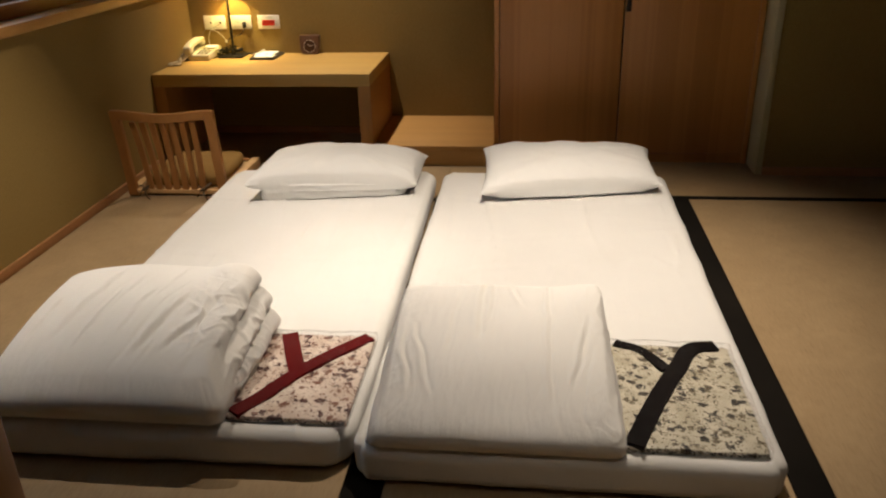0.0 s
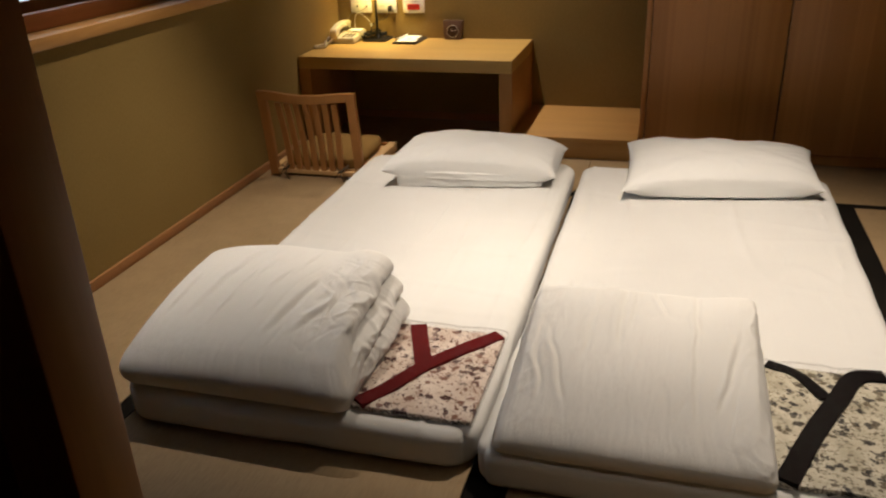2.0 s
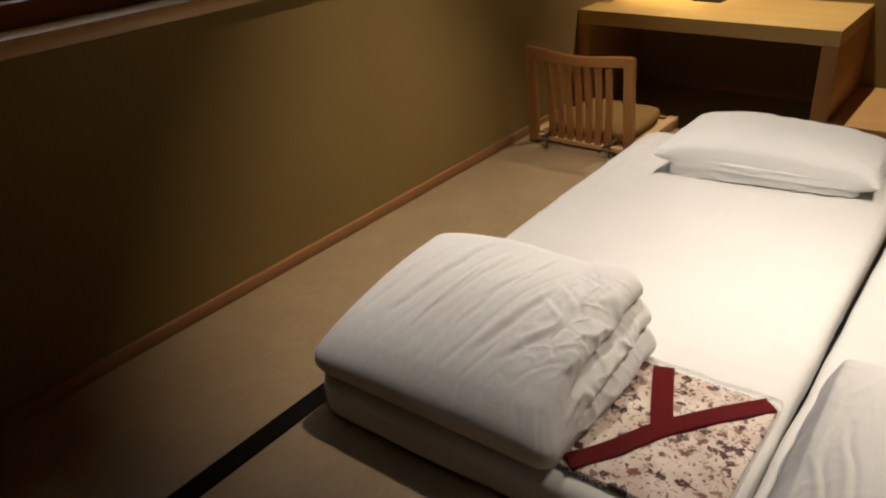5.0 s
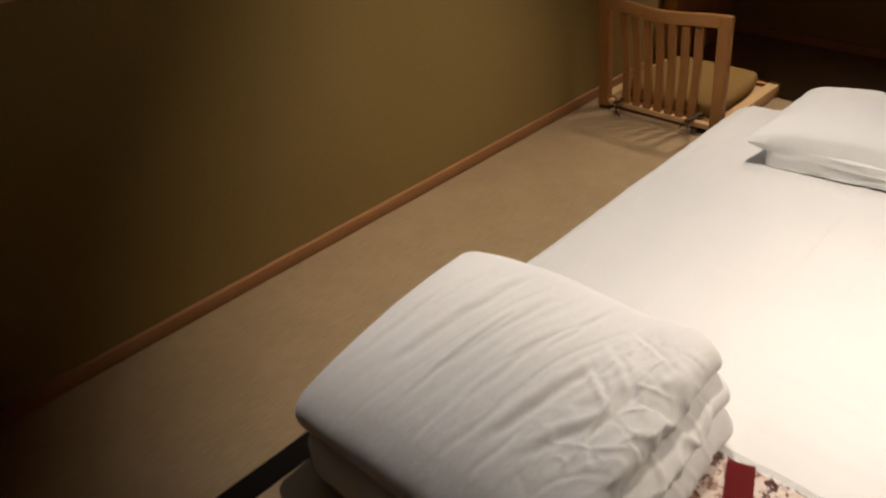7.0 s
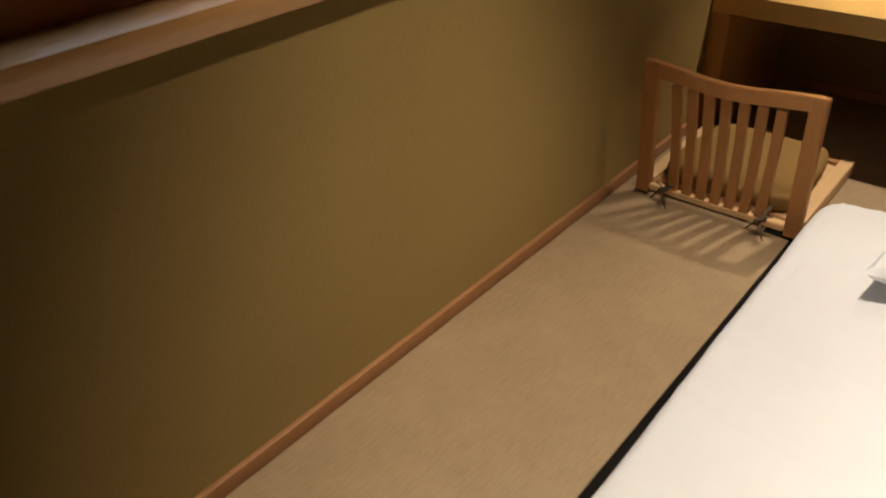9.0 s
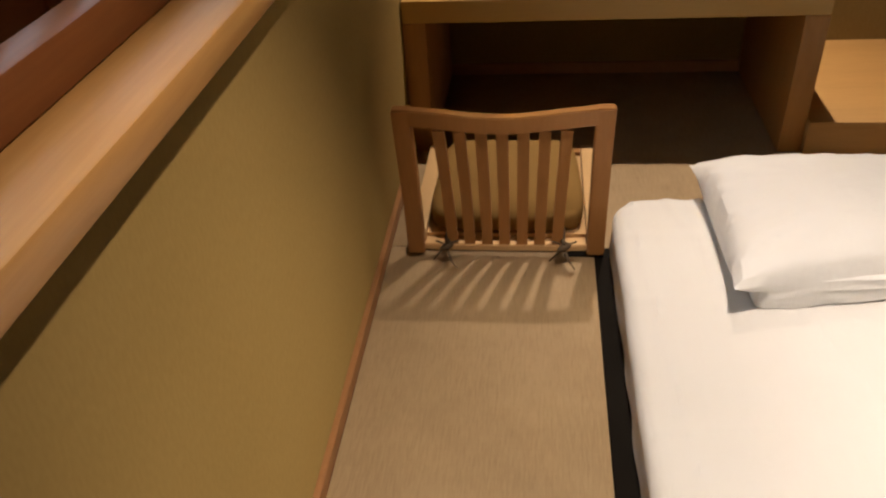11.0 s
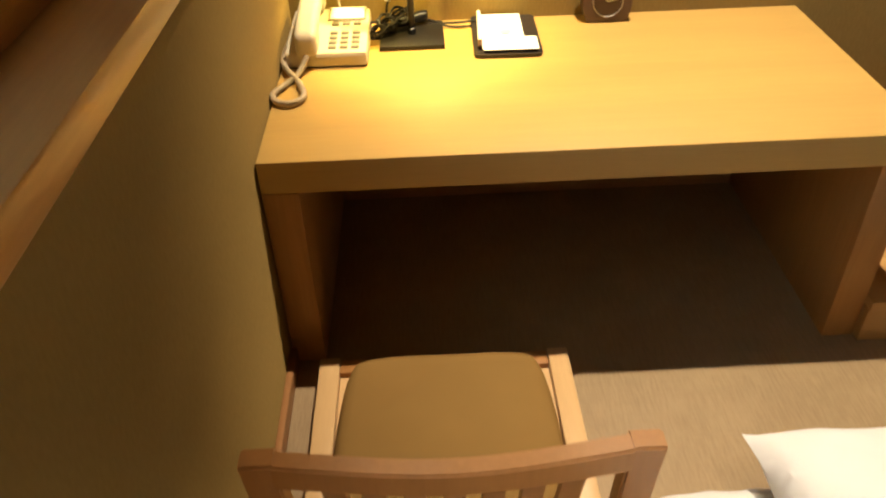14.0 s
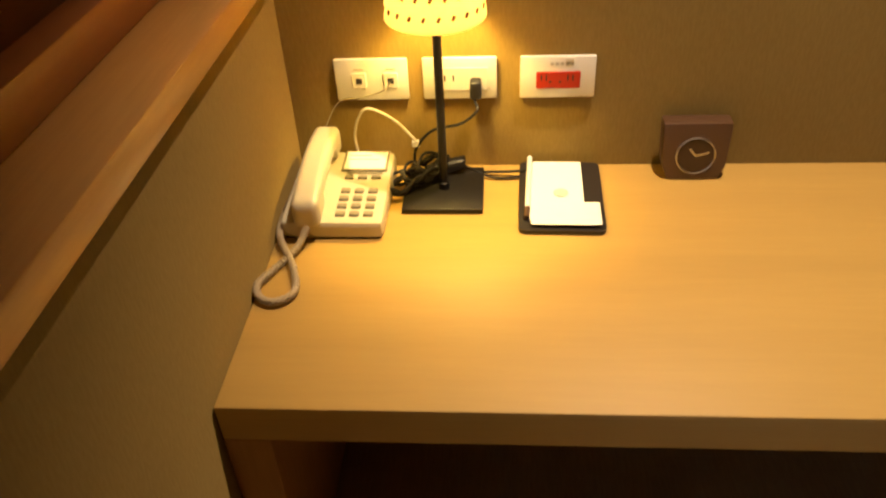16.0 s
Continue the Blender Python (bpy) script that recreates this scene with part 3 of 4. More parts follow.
pillow([(0.728, -1.385, 0.182), (1.408, -1.262, 0.152), (1.412, -0.915, 0.162), (0.720, -0.892, 0.162)], 0.090, "plump white pillow on the mattress by the desk", 2.0, 0.02)
pillow([(1.668, -1.345, 0.146), (2.382, -1.215, 0.146), (2.368, -0.845, 0.180), (1.650, -0.850, 0.180)], 0.076, "plump white pillow on the mattress by the wardrobe", 5.0, 0.055)


def ease(x, lo, hi):
    t = min(max((x - lo) / (hi - lo), 0.0), 1.0)
    return t * t * (3 - 2 * t)


def duvet(bottom, top, height, slope, left_drop, layered, label, seed, folds, crumple, round_edge):
    """A duvet folded into a loaf that falls from its back crest to the front. bottom, top: x0, x1, y0, y1 at its foot and at its crest.
    folds: drawn creases from (u, v) to (u, v) in the loaf's plan, with depth and width."""
    th = thing("folded_duvet", label, "duvet", group="folded duvets at the foot of the mattresses")

    def shape(p):
        u, v, k = min(max(p.x + 0.5, 0), 1), min(max(p.y + 0.5, 0), 1), min(max(p.z, 0), 1)
        rise = slope + (1 - slope) * (1 - (1 - v) ** (2.2 if layered else 1.8))
        ends = 1 - left_drop * (1 - min(u / 0.5, 1)) ** 2.0
        b = [lo + (hi - lo) * k for lo, hi in zip(bottom, top)]
        soft = (0.028 if layered else 0.018) * math.sin(math.pi * k) * (1 - 0.7 * ease(v, 0.4, 0.9) * ease(u, 0.4, 0.7))
        x = b[0] + (b[1] - b[0]) * u + soft * (2 * u - 1) * (0.6 if u < 0.5 else 1.0)
        y = b[2] + (b[3] - b[2]) * v + soft * (2 * v - 1) * (1.4 if v < 0.5 else 1.0)
        z = height * k * rise * ends
        dz = 0.0
        for u0, v0, u1, v1, depth, width in folds:
            depth *= 1.25
            ln = math.hypot(u1 - u0, v1 - v0)
            du, dv = (u1 - u0) / ln, (v1 - v0) / ln
            along = (u - u0) * du + (v - v0) * dv
            off = ((u - u0) * dv - (v - v0) * du) + 0.012 * noise.noise(Vector((along * 7, u0 * 9, seed)))
            w = ease(along, -0.08, 0.10) * (1 - ease(along, ln - 0.14, ln + 0.06))
            g = off / width
            dz += depth * w * (0.75 * math.exp(-(g - 1.5) ** 2 / 1.6) - math.exp(-g * g))
        broad = noise.noise(Vector((u * 2.2 + seed, v * 2.4, 4.0)))
        run = noise.noise(Vector((u * 8 + (-v * 2.2 if layered else 0.6 * v) + seed, v * 1.4, 0.2)))
        z += k * (dz + 0.0022 * run + 0.007 * broad + 0.012 * ease(u, 0.75, 0.95) * ease(v, 0.6, 0.95))
        # crumpled cloth towards the right end and along the left seam
        right, leftm = ease(u, 0.72, 0.98), 1 - ease(u, 0.02, 0.16)
        cr = noise.noise(Vector((u * 6 - v * 3 + seed, v * 5 + u * 3, k * 3)))
        cr2 = abs(noise.noise(Vector((u * 7 + v * 4 + seed, v * 3.5 - u * 5, k * 2))))
        z += crumple * k * right * (0.006 * cr - 0.0035 * max(0.0, 1 - cr2 / 0.09) * (1 - ease(v, 0.75, 0.95)))
        # fine pulled creases along the loaf, and gathered cloth at its loose corner
        warp = 0.25 * noise.noise(Vector((u * 3 + seed, v * 3, 7.0)))
        pull = noise.noise(Vector((u * 9 - v * (2.4 if layered else 0.6) + warp + seed, v * 1.2 + warp, 9.0)))
        z -= k * (0.0022 if layered else 0.0012) * math.exp(-(pull / 0.09) ** 2) * (0.3 + 0.7 * ease(u, 0.1, 0.6)) * (1 - ease(v, 0.70, 0.95))
        gather = ease(u, 0.70, 0.92) * ease(v, 0.08, 0.25) * (1 - ease(v, 0.70, 0.92)) if layered else 0.25 * ease(u, 0.86, 1.0) + 0.3 * leftm
        g1 = noise.noise(Vector((u * 10 - v * 5.0 + warp, v * 4.0 + u * 5 + seed, k * 3.0)))
        g2 = noise.noise(Vector((u * 15 - v * 9 + seed, v * 5 + u * 6 + warp * 3, k * 5.0)))
        crush = 0.0052 * math.exp(-(g1 / 0.15) ** 2) + 0.0026 * math.exp(-(g2 / 0.13) ** 2) - 0.003
        z += k * gather * crush
        x += gather * ease(u, 0.88, 1.0) * crush
        x -= leftm * (0.005 * abs(math.sin(11 * v + seed)) * math.sin(math.pi * min(k, 1)) + 0.006 * cr * (1 - k))
        if layered and u > 0.78:
            e = (u - 0.78) / 0.22
            w = ease(v, 0.10, 0.55)
            kk = k + 0.05 * noise.noise(Vector((v * 3.5, seed, 0))) - 0.10 * (1 - v)
            lip = abs(math.sin(math.pi * (kk - 0.69) / 0.31)) ** 0.5
            x += e * (w * (0.036 * lip - 0.030 + 0.022 * (1 - k)) + 0.005 * cr)
        elif u > 0.85:
            x += (u - 0.85) / 0.15 * (0.004 * cr - 0.006 * max(0.0, 0.2 - abs(kk_groove(k, v, seed))) * 5)
        return Vector((x, y, 0.1056 + max(z, 0.0)))

    part("cover", rounded(1.0, 1.0, 1.0, round_edge, 190, 150, 56, shape), duvet_mat, th)
    edge = [shape(Vector((-0.46 + 0.92 * q / 60, 0.497, 0.90))) + Vector((0, 0.001, 0)) for q in range(61)]
    part("seam", sweep(edge, 0.0028, 6), duvet_mat, th, "stitched seam along the back edge")
    return th


def kk_groove(k, v, seed):
    """Height within the loaf of the fold line between its two layers."""
    return k - 0.48 - 0.06 * noise.noise(Vector((v * 4, seed, 1.0)))


duvet((0.578, 1.162, -2.805, -2.355), (0.596, 1.122, -2.770, -2.372), 0.208, 0.58, 0.19, True, "thick white duvet folded into a loaf with its layers showing", 3.0,
      [(0.36, 0.86, 0.20, 0.18, 0.0042, 0.017), (0.50, 0.80, 0.38, 0.28, 0.0026, 0.015), (0.60, 0.62, 0.53, 0.22, 0.0030, 0.015), (0.78, 0.60, 0.66, 0.12, 0.0048, 0.018),
       (0.68, 0.90, 0.62, 0.55, 0.0020, 0.010), (0.90, 0.42, 0.78, 0.14, 0.0045, 0.017), (0.80, 0.70, 0.95, 0.55, 0.0035, 0.016), (0.78, 0.58, 0.92, 0.44, 0.0035, 0.015),
       (0.84, 0.82, 0.98, 0.74, 0.0030, 0.010), (0.12, 0.60, 0.08, 0.20, 0.0035, 0.012), (0.44, 0.66, 0.34, 0.12, 0.0025, 0.009)], 0.8, 0.06)
duvet((1.514, 2.075, -2.852, -2.405), (1.550, 2.036, -2.806, -2.424), 0.196, 0.40, 0.03, False, "thick white duvet folded into a neat square", 9.0,
      [(0.42, 1.0, 0.41, 0.45, 0.0045, 0.020), (0.47, 0.98, 0.455, 0.55, 0.0025, 0.013), (0.56, 0.98, 0.62, 0.76, 0.0030, 0.012), (0.75, 1.0, 0.76, 0.05, 0.0035, 0.013),
       (0.10, 0.55, 0.20, 0.10, 0.0045, 0.013), (0.05, 0.42, 0.10, 0.12, 0.005, 0.013), (0.93, 0.60, 0.86, 0.15, 0.004, 0.013), (0.30, 0.9, 0.26, 0.3, 0.002, 0.016)], 0.25, 0.045)


def robe_pack(x0, x1, y0, y1, fabric, belt, label, belt_label, strokes, seed):
    """A folded cotton robe with its belt, in a clear bag, lying on the mattress."""
    th = thing("folded_robe_pack", label, "folded robe", group="robe packs")
    zb = 0.1056
    sx, sy = x1 - x0, y1 - y0

    def shape(p):
        return Vector((x0 + sx / 2 + p.x, y0 + sy / 2 + p.y, zb + p.z + 0.005 * noise.noise(Vector((p.x * 16 + seed, p.y * 16, 0))) * (p.z > 0.01)))
    part("robe", rounded(sx, sy, 0.017, 0.007, 30, 38, 4, shape), fabric, th)
    for lift, (pts, w) in enumerate(strokes):
        bm = bmesh.new()
        path = smooth_path([(x, y, 0) for x, y in pts], 8)
        top = []
        for i, p in enumerate(path):
            d = (path[min(i + 1, len(path) - 1)] - path[max(i - 1, 0)]).normalized()
            s = Vector((-d.y, d.x, 0)) * w / 2
            top.append([bm.verts.new(Vector((q.x, q.y, zb + z))) for q, z in ((p - s, 0.012), (p - s, 0.0235 - 0.0012 * lift), (p + s, 0.0235 - 0.0012 * lift), (p + s, 0.012))])
        for r0, r1 in zip(top, top[1:]):
            for k in range(4):
                bm.faces.new([r0[k], r0[(k + 1) % 4], r1[(k + 1) % 4], r1[k]])
        bm.faces.new(top[0][::-1])
        bm.faces.new(top[-1])
        bmesh.ops.recalc_face_normals(bm, faces=bm.faces)
        part("belt", bm, belt, th, belt_label)

    def film(p):
        q = shape(Vector((p.x, p.y, p.z)))
        return q + Vector((0, 0, 0.004 * noise.noise(Vector((p.x * 30, p.y * 30 + seed, 5))) if p.z > 0.01 else -0.0004))
    bag = part("plastic_bag", rounded(sx + 0.012, sy + 0.012, 0.030, 0.007, 44, 52, 3, film), film_mat, th, "clear crinkled plastic bag")
    bag.visible_shadow = False
    # crinkled glossy strips along the bag's front and far ends, added to give glints
    rnd = random.Random(int(seed * 10))
    for y, w in ((y0 - 0.004, 0.012), (y1 - 0.002, 0.009)):
        bm = bmesh.new()
        rows = []
        for i in range(70):
            x = x0 + 0.004 + (sx - 0.008) * i / 69
            h = [0.004 + rnd.uniform(-0.002, 0.006) for _ in range(3)]
            rows.append([bm.verts.new((x, y - w / 2 + w * j / 2 + rnd.uniform(-0.001, 0.001), zb + h[j] + 0.006)) for j in range(3)])
        for r0, r1 in zip(rows, rows[1:]):
            for j in range(2):
                bm.faces.new([r0[j], r1[j], r1[j + 1], r0[j + 1]])
        bmesh.ops.solidify(bm, geom=bm.faces[:], thickness=0.0006)
        glint_edge = part("glint_strip", bm, glint_mat, th, "crinkled bag edge strip added for glints", smooth=False)
        glint_edge.visible_shadow = False
    return th


robe_pack(1.163, 1.452, -2.782, -2.402, pink_floral, red_belt, "pink flowered cotton robe folded in clear plastic", "dark red cloth belt",
          [([(1.182, -2.775), (1.228, -2.71), (1.286, -2.602), (1.363, -2.50), (1.438, -2.415)], 0.040), ([(1.214, -2.410), (1.252, -2.51), (1.287, -2.595)], 0.044)], 1.0)
robe_pack(2.076, 2.378, -2.828, -2.400, grey_floral, black_belt, "grey flowered cotton robe folded in clear plastic", "black cloth belt",
          [([(2.094, -2.826), (2.163, -2.66), (2.231, -2.52), (2.282, -2.422), (2.348, -2.402)], 0.044), ([(2.090, -2.402), (2.152, -2.435), (2.207, -2.520)], 0.030)], 6.0)


# ---- legless floor chair ----
chair = thing("floor_chair", "legless beech floor chair with slatted back and khaki cushion", "chair", (0.2915, -1.022, 0.0015))
HW = 0.230


def back_y(x, z):
    """How far back the chair's back lies at this place: it leans, and bows outwards in its middle."""
    return -0.018 - 0.044 * (z / 0.41) - 0.018 * (1 - (x / HW) ** 2) * (z / 0.41) ** 0.6


for sgn in (-1, 1):
    bm = bmesh.new()
    rows = []
    for k in range(13):
        z = 0.010 + 0.397 * k / 12
        flare = sgn * (HW - 0.020 + 0.003 * (z / 0.4 - 0.5) ** 2)
        y = -0.018 - 0.044 * (z / 0.41) ** 1.3
        rows.append([bm.verts.new((flare + dx, y + dy, z)) for dx, dy in ((-0.020, -0.014), (0.020, -0.014), (0.020, 0.014), (-0.020, 0.014))])
    for r0, r1 in zip(rows, rows[1:]):
        for k in range(4):
            bm.faces.new([r0[k], r0[(k + 1) % 4], r1[(k + 1) % 4], r1[k]])
    bm.faces.new(rows[0][::-1])
    bm.faces.new(rows[-1])
    bmesh.ops.recalc_face_normals(bm, faces=bm.faces)
    bmesh.ops.bevel(bm, geom=[e for e in bm.edges if len(e.link_faces) == 2 and e.calc_face_angle() > 1.0], offset=0.003, segments=2, affect="EDGES")
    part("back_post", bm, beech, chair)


def bowed_bar(z0, z1, depth, half, dip):
    bm = bmesh.new()
    rows = []
    for k in range(25):
        x = half * (2 * k / 24 - 1)
        f = 0.5 + 0.5 * math.cos(math.pi * x / half)
        lo, hi = z0 - dip * f, z1 - dip * f
        y = back_y(x, (lo + hi) / 2)
        rows.append([bm.verts.new((x, y + dy, z)) for dy, z in ((-depth, lo), (-depth, hi), (depth, hi), (depth, lo))])
    for r0, r1 in zip(rows, rows[1:]):
        for k in range(4):
            bm.faces.new([r0[k], r0[(k + 1) % 4], r1[(k + 1) % 4], r1[k]])
    bm.faces.new(rows[0][::-1])
    bm.faces.new(rows[-1])
    bmesh.ops.recalc_face_normals(bm, faces=bm.faces)
    bmesh.ops.bevel(bm, geom=[e for e in bm.edges if len(e.link_faces) == 2 and e.calc_face_angle() > 1.0], offset=0.0025, segments=2, affect="EDGES")
    return bm


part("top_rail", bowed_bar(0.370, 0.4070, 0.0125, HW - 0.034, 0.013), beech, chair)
part("lower_rail", bowed_bar(0.022, 0.040, 0.010, HW - 0.040, 0.0), beech_y, chair)
for k in range(7):
    x = -0.129 + 0.043 * k
    bm = bmesh.new()
    rows = []
    for j in range(12):
        z = 0.036 + 0.322 * j / 11
        y = back_y(x, z) + 0.010 * math.sin(math.pi * j / 11)
        w = 0.0125
        rows.append([bm.verts.new((x * (0.94 + 0.10 * j / 11) + dx, y + dy, z)) for dx, dy in ((-w, -0.006), (w, -0.006), (w, 0.006), (-w, 0.006))])
    for r0, r1 in zip(rows, rows[1:]):
        for q in range(4):
            bm.faces.new([r0[q], r0[(q + 1) % 4], r1[(q + 1) % 4], r1[q]])
    bm.faces.new(rows[0][::-1])
    bm.faces.new(rows[-1])
    bmesh.ops.recalc_face_normals(bm, faces=bm.faces)
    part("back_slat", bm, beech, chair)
for sgn in (-1, 1):
    part("seat_rail", box(sgn * 0.2105 - 0.019, sgn * 0.2105 + 0.019, 0.0, 0.440, 0.0, 0.046, 0.003), beech_y, chair)
part("seat_rail", box(-0.191, 0.191, 0.402, 0.436, 0.004, 0.044, 0.003), beech, chair)
part("seat_rail", box(-0.191, 0.191, 0.002, 0.024, 0.004, 0.024, 0.003), beech_y, chair, "pale rail under the back")
part("seat_board", box(-0.191, 0.191, 0.025, 0.401, 0.020, 0.032), beech_y, chair)


def cushion_shape(p):
    p = p.copy()
    near = min(1.0, abs(p.x) / 0.1925) * min(1.0, abs(p.y) / 0.195)
    p.x, p.y = p.x * (1 - 0.11 * near ** 4), p.y * (1 - 0.11 * near ** 4)
    sag = 0.006 * noise.noise(Vector((p.x * 7, p.y * 7, 1)))
    crown = 0.012 * (1 - (p.x / 0.2) ** 2) * (1 - (p.y / 0.21) ** 2)
    return Vector((p.x * (0.92 + 0.08 * (0.5 - p.y / 0.4)), p.y + 0.213, 0.033 + p.z + (sag + crown) * (p.z > 0.02)))


part("cushion", rounded(0.385, 0.390, 0.052, 0.024, 30, 30, 8, cushion_shape), cushion_mat, chair, "thin khaki cloth seat cushion")
for sgn in (-1, 1):
    x = sgn * 0.135
    knot = sweep(smooth_path([(x, 0.03, 0.050), (x, -0.035, 0.052), (x + 0.012, -0.062, 0.058), (x - 0.008, -0.066, 0.05), (x, -0.05, 0.048)], 6), 0.006, 8)
    for ex, ez, ey in ((0.030, 0.070, -0.060), (-0.030, 0.018, -0.064), (0.026, 0.010, -0.085), (-0.024, 0.066, -0.056)):
        join(knot, sweep(smooth_path([(x, -0.056, 0.052), (x + ex * 0.5, ey - 0.004, (ez + 0.062) / 2), (x + ex, ey, ez)], 5), 0.0034, 6, flat=0.5))
    part("cushion_tie", knot, tie_mat, chair, "dark tie tape knotted round the slats")

# ---- things on the desk ----
phone = thing("telephone", "ivory push-button desk telephone with coiled cord", "telephone", (0.106, -0.106, DZ + 0.001), -1.0)


def phone_shape(p):
    lift = 0.018 + 0.020 * (p.y / 0.19 + 0.5)
    return Vector((p.x - 0.012, p.y, p.z * (lift + 0.012) / 0.05 if p.z > 0.004 else p.z))


part("base", rounded(0.159, 0.185, 0.05, 0.008, 14, 18, 6, phone_shape), ivory_plastic, phone)
# black slab below the body, standing for the shadow gap under it
part("foot", box(-0.086, 0.062, -0.088, 0.085, -0.001, 0.003), black_rubber, phone)


def deck(x, y):
    return 0.0325 + 0.021 * (y / 0.19 + 0.5) - 0.0025


for r in range(4):
    for c in range(3):
        x, y = 0.000 + 0.022 * c, -0.072 + 0.0185 * r
        part("key", box(x - 0.0075, x + 0.0075, y - 0.0055, y + 0.0055, deck(x, y) - 0.002, deck(x, y) + 0.0035, 0.0012, 1), key_mat, phone)
for c in range(3):
    x, y = 0.000 + 0.022 * c, 0.018
    part("key", box(x - 0.0075, x + 0.0075, y - 0.004, y + 0.004, deck(x, y) - 0.002, deck(x, y) + 0.003, 0.001, 1), key_mat, phone)
def on_deck(x0, x1, y0, y1, up, thick=0.0016):
    """A thin plate lying on the sloping deck of the telephone."""
    bm = box(x0, x1, y0, y1, 0.0, thick, 0.0006, 1)
    for v in bm.verts:
        v.co.z += deck(v.co.x, v.co.y) + 0.0006 + up
    return bm


part("card_frame", on_deck(-0.016, 0.060, 0.033, 0.086, 0.0, 0.0022), key_mat, phone, "greyish frame of the number card")
part("name_card", on_deck(-0.012, 0.056, 0.037, 0.082, 0.0017, 0.0012), paper_mat, phone, "white card under a clear cover")
part("card_line", on_deck(-0.007, 0.030, 0.070, 0.073, 0.0026, 0.0006), print_mat, phone)
part("card_line", on_deck(-0.007, 0.045, 0.060, 0.062, 0.0026, 0.0006), print_mat, phone)
part("number_strip", on_deck(-0.006, 0.054, 0.0265, 0.030, 0.0, 0.0012), key_mat, phone)


def handset_shape(p):
    t = p.y / 0.20
    arch = 0.014 * (1 - (2 * t) ** 2)
    cup = 0.016 * (abs(t) > 0.30)
    return Vector((p.x - 0.045, p.y - 0.004, deck(0, p.y) + 0.014 + p.z + arch * 0.9 + (0 if p.z > 0.012 else -cup)))


handset = part("handset", rounded(0.043, 0.205, 0.030, 0.011, 10, 40, 8, handset_shape), ivory_plastic, phone)
coil_ctrl = [(-0.045, -0.105, 0.030), (-0.060, -0.135, 0.010), (-0.085, -0.185, 0.008), (-0.097, -0.215, 0.008), (-0.085, -0.243, 0.008), (-0.060, -0.250, 0.008), (-0.040, -0.225, 0.008),
             (-0.056, -0.170, 0.010), (-0.088, -0.110, 0.012), (-0.0985, -0.055, 0.010), (-0.0985, 0.02, 0.008), (-0.097, 0.06, 0.012)]
core = smooth_path(coil_ctrl, 66)
helix = []
for i, p in enumerate(core):
    d = (core[min(i + 1, len(core) - 1)] - core[max(i - 1, 0)]).normalized()
    a = d.cross(Vector((0, 0, 1))).normalized()
    b = a.cross(d)
    ang = i * 0.95
    helix.append(p + a * 0.0042 * math.cos(ang) + b * 0.0042 * math.sin(ang))
part("coiled_cord", sweep(helix, 0.0023, 5), cord_mat, phone, "tan coiled handset cord")

lamp = thing("table_lamp", "slim black table lamp with a lit patterned paper shade", "lamp", (0.258, -0.067, DZ + 0.001))
part("base_plate", box(-0.065, 0.065, -0.064, 0.064, 0.0, 0.009, 0.0015), black_metal, lamp)
part("pole", lathe([(0.0, 0.009), (0.009, 0.009), (0.009, 0.02), (0.0068, 0.022), (0.0068, 0.42), (0.0, 0.42)], 16), black_metal, lamp)
shade = part("shade", lathe([(0.072, 0.303), (0.073, 0.301), (0.074, 0.303), (0.062, 0.447), (0.060, 0.447), (0.072, 0.303)], 40), shade_mat, lamp, "glowing cream paper shade with small brown marks")
for row, z in enumerate((0.322, 0.348, 0.374, 0.400)):
    for k in range(22):
        a = 6.28319 * (k + 0.5 * (row % 2)) / 22
        r = 0.0745 - (z - 0.303) * 0.0833
        mk = bmesh.new()
        join(mk, box(-0.0022, 0.0022, -0.0006, 0.0006, -0.004, 0.004))
        bmesh.ops.rotate(mk, verts=mk.verts, cent=(0, 0, 0), matrix=Matrix.Rotation(a + 1.5708, 3, "Z") @ Matrix.Rotation(0.5, 3, "Y"))
        bmesh.ops.translate(mk, verts=mk.verts, vec=(r * math.cos(a), r * math.sin(a), z))
        part("shade_mark", mk, stitch_mat, shade)
part("socket", lathe([(0.0, 0.31), (0.013, 0.31), (0.013, 0.34), (0.0, 0.34)], 16), black_metal, lamp)
# lamp flex: from the socket plate down to a bundled coil and the inline switch
part("power_cord", sweep(smooth_path([(0.050, 0.072, 0.145), (0.052, 0.060, 0.135), (0.055, 0.040, 0.128), (0.028, 0.042, 0.104), (-0.017, 0.040, 0.094), (-0.046, 0.038, 0.063), (-0.052, 0.040, 0.032), (-0.06, 0.03, 0.02)], 8), 0.0024, 6), black_rubber, lamp)
rng = random.Random(4)
for k in range(9):
    cx, cy = -0.078 + 0.0075 * k, -0.012 + 0.0062 * k
    ra, rb, th0 = rng.uniform(0.022, 0.032), rng.uniform(0.014, 0.022), rng.uniform(0.3, 1.0)
    ring = []
    for a in [6.28319 * j / 18 for j in range(17)]:
        px, py = ra * math.cos(a), rb * math.sin(a)
        ring.append((cx + px * math.cos(th0) - py * math.sin(th0), cy + px * math.sin(th0) + py * math.cos(th0), 0.016 + 0.0028 * k + 0.010 * math.sin(a * 2 + 2.1 * k)))
    part("flex_loop", sweep(smooth_path(ring, 3), 0.0027, 6), black_rubber, lamp, "loop of bundled black flex")
part("inline_switch", rounded(0.064, 0.022, 0.020, 0.006, 8, 6, 5, lambda p: Vector((p.x, p.y + 0.18 * p.x, p.z + 0.15 * p.x)) + Vector((0.002, 0.046, 0.012))), black_rubber, lamp, "black inline switch")
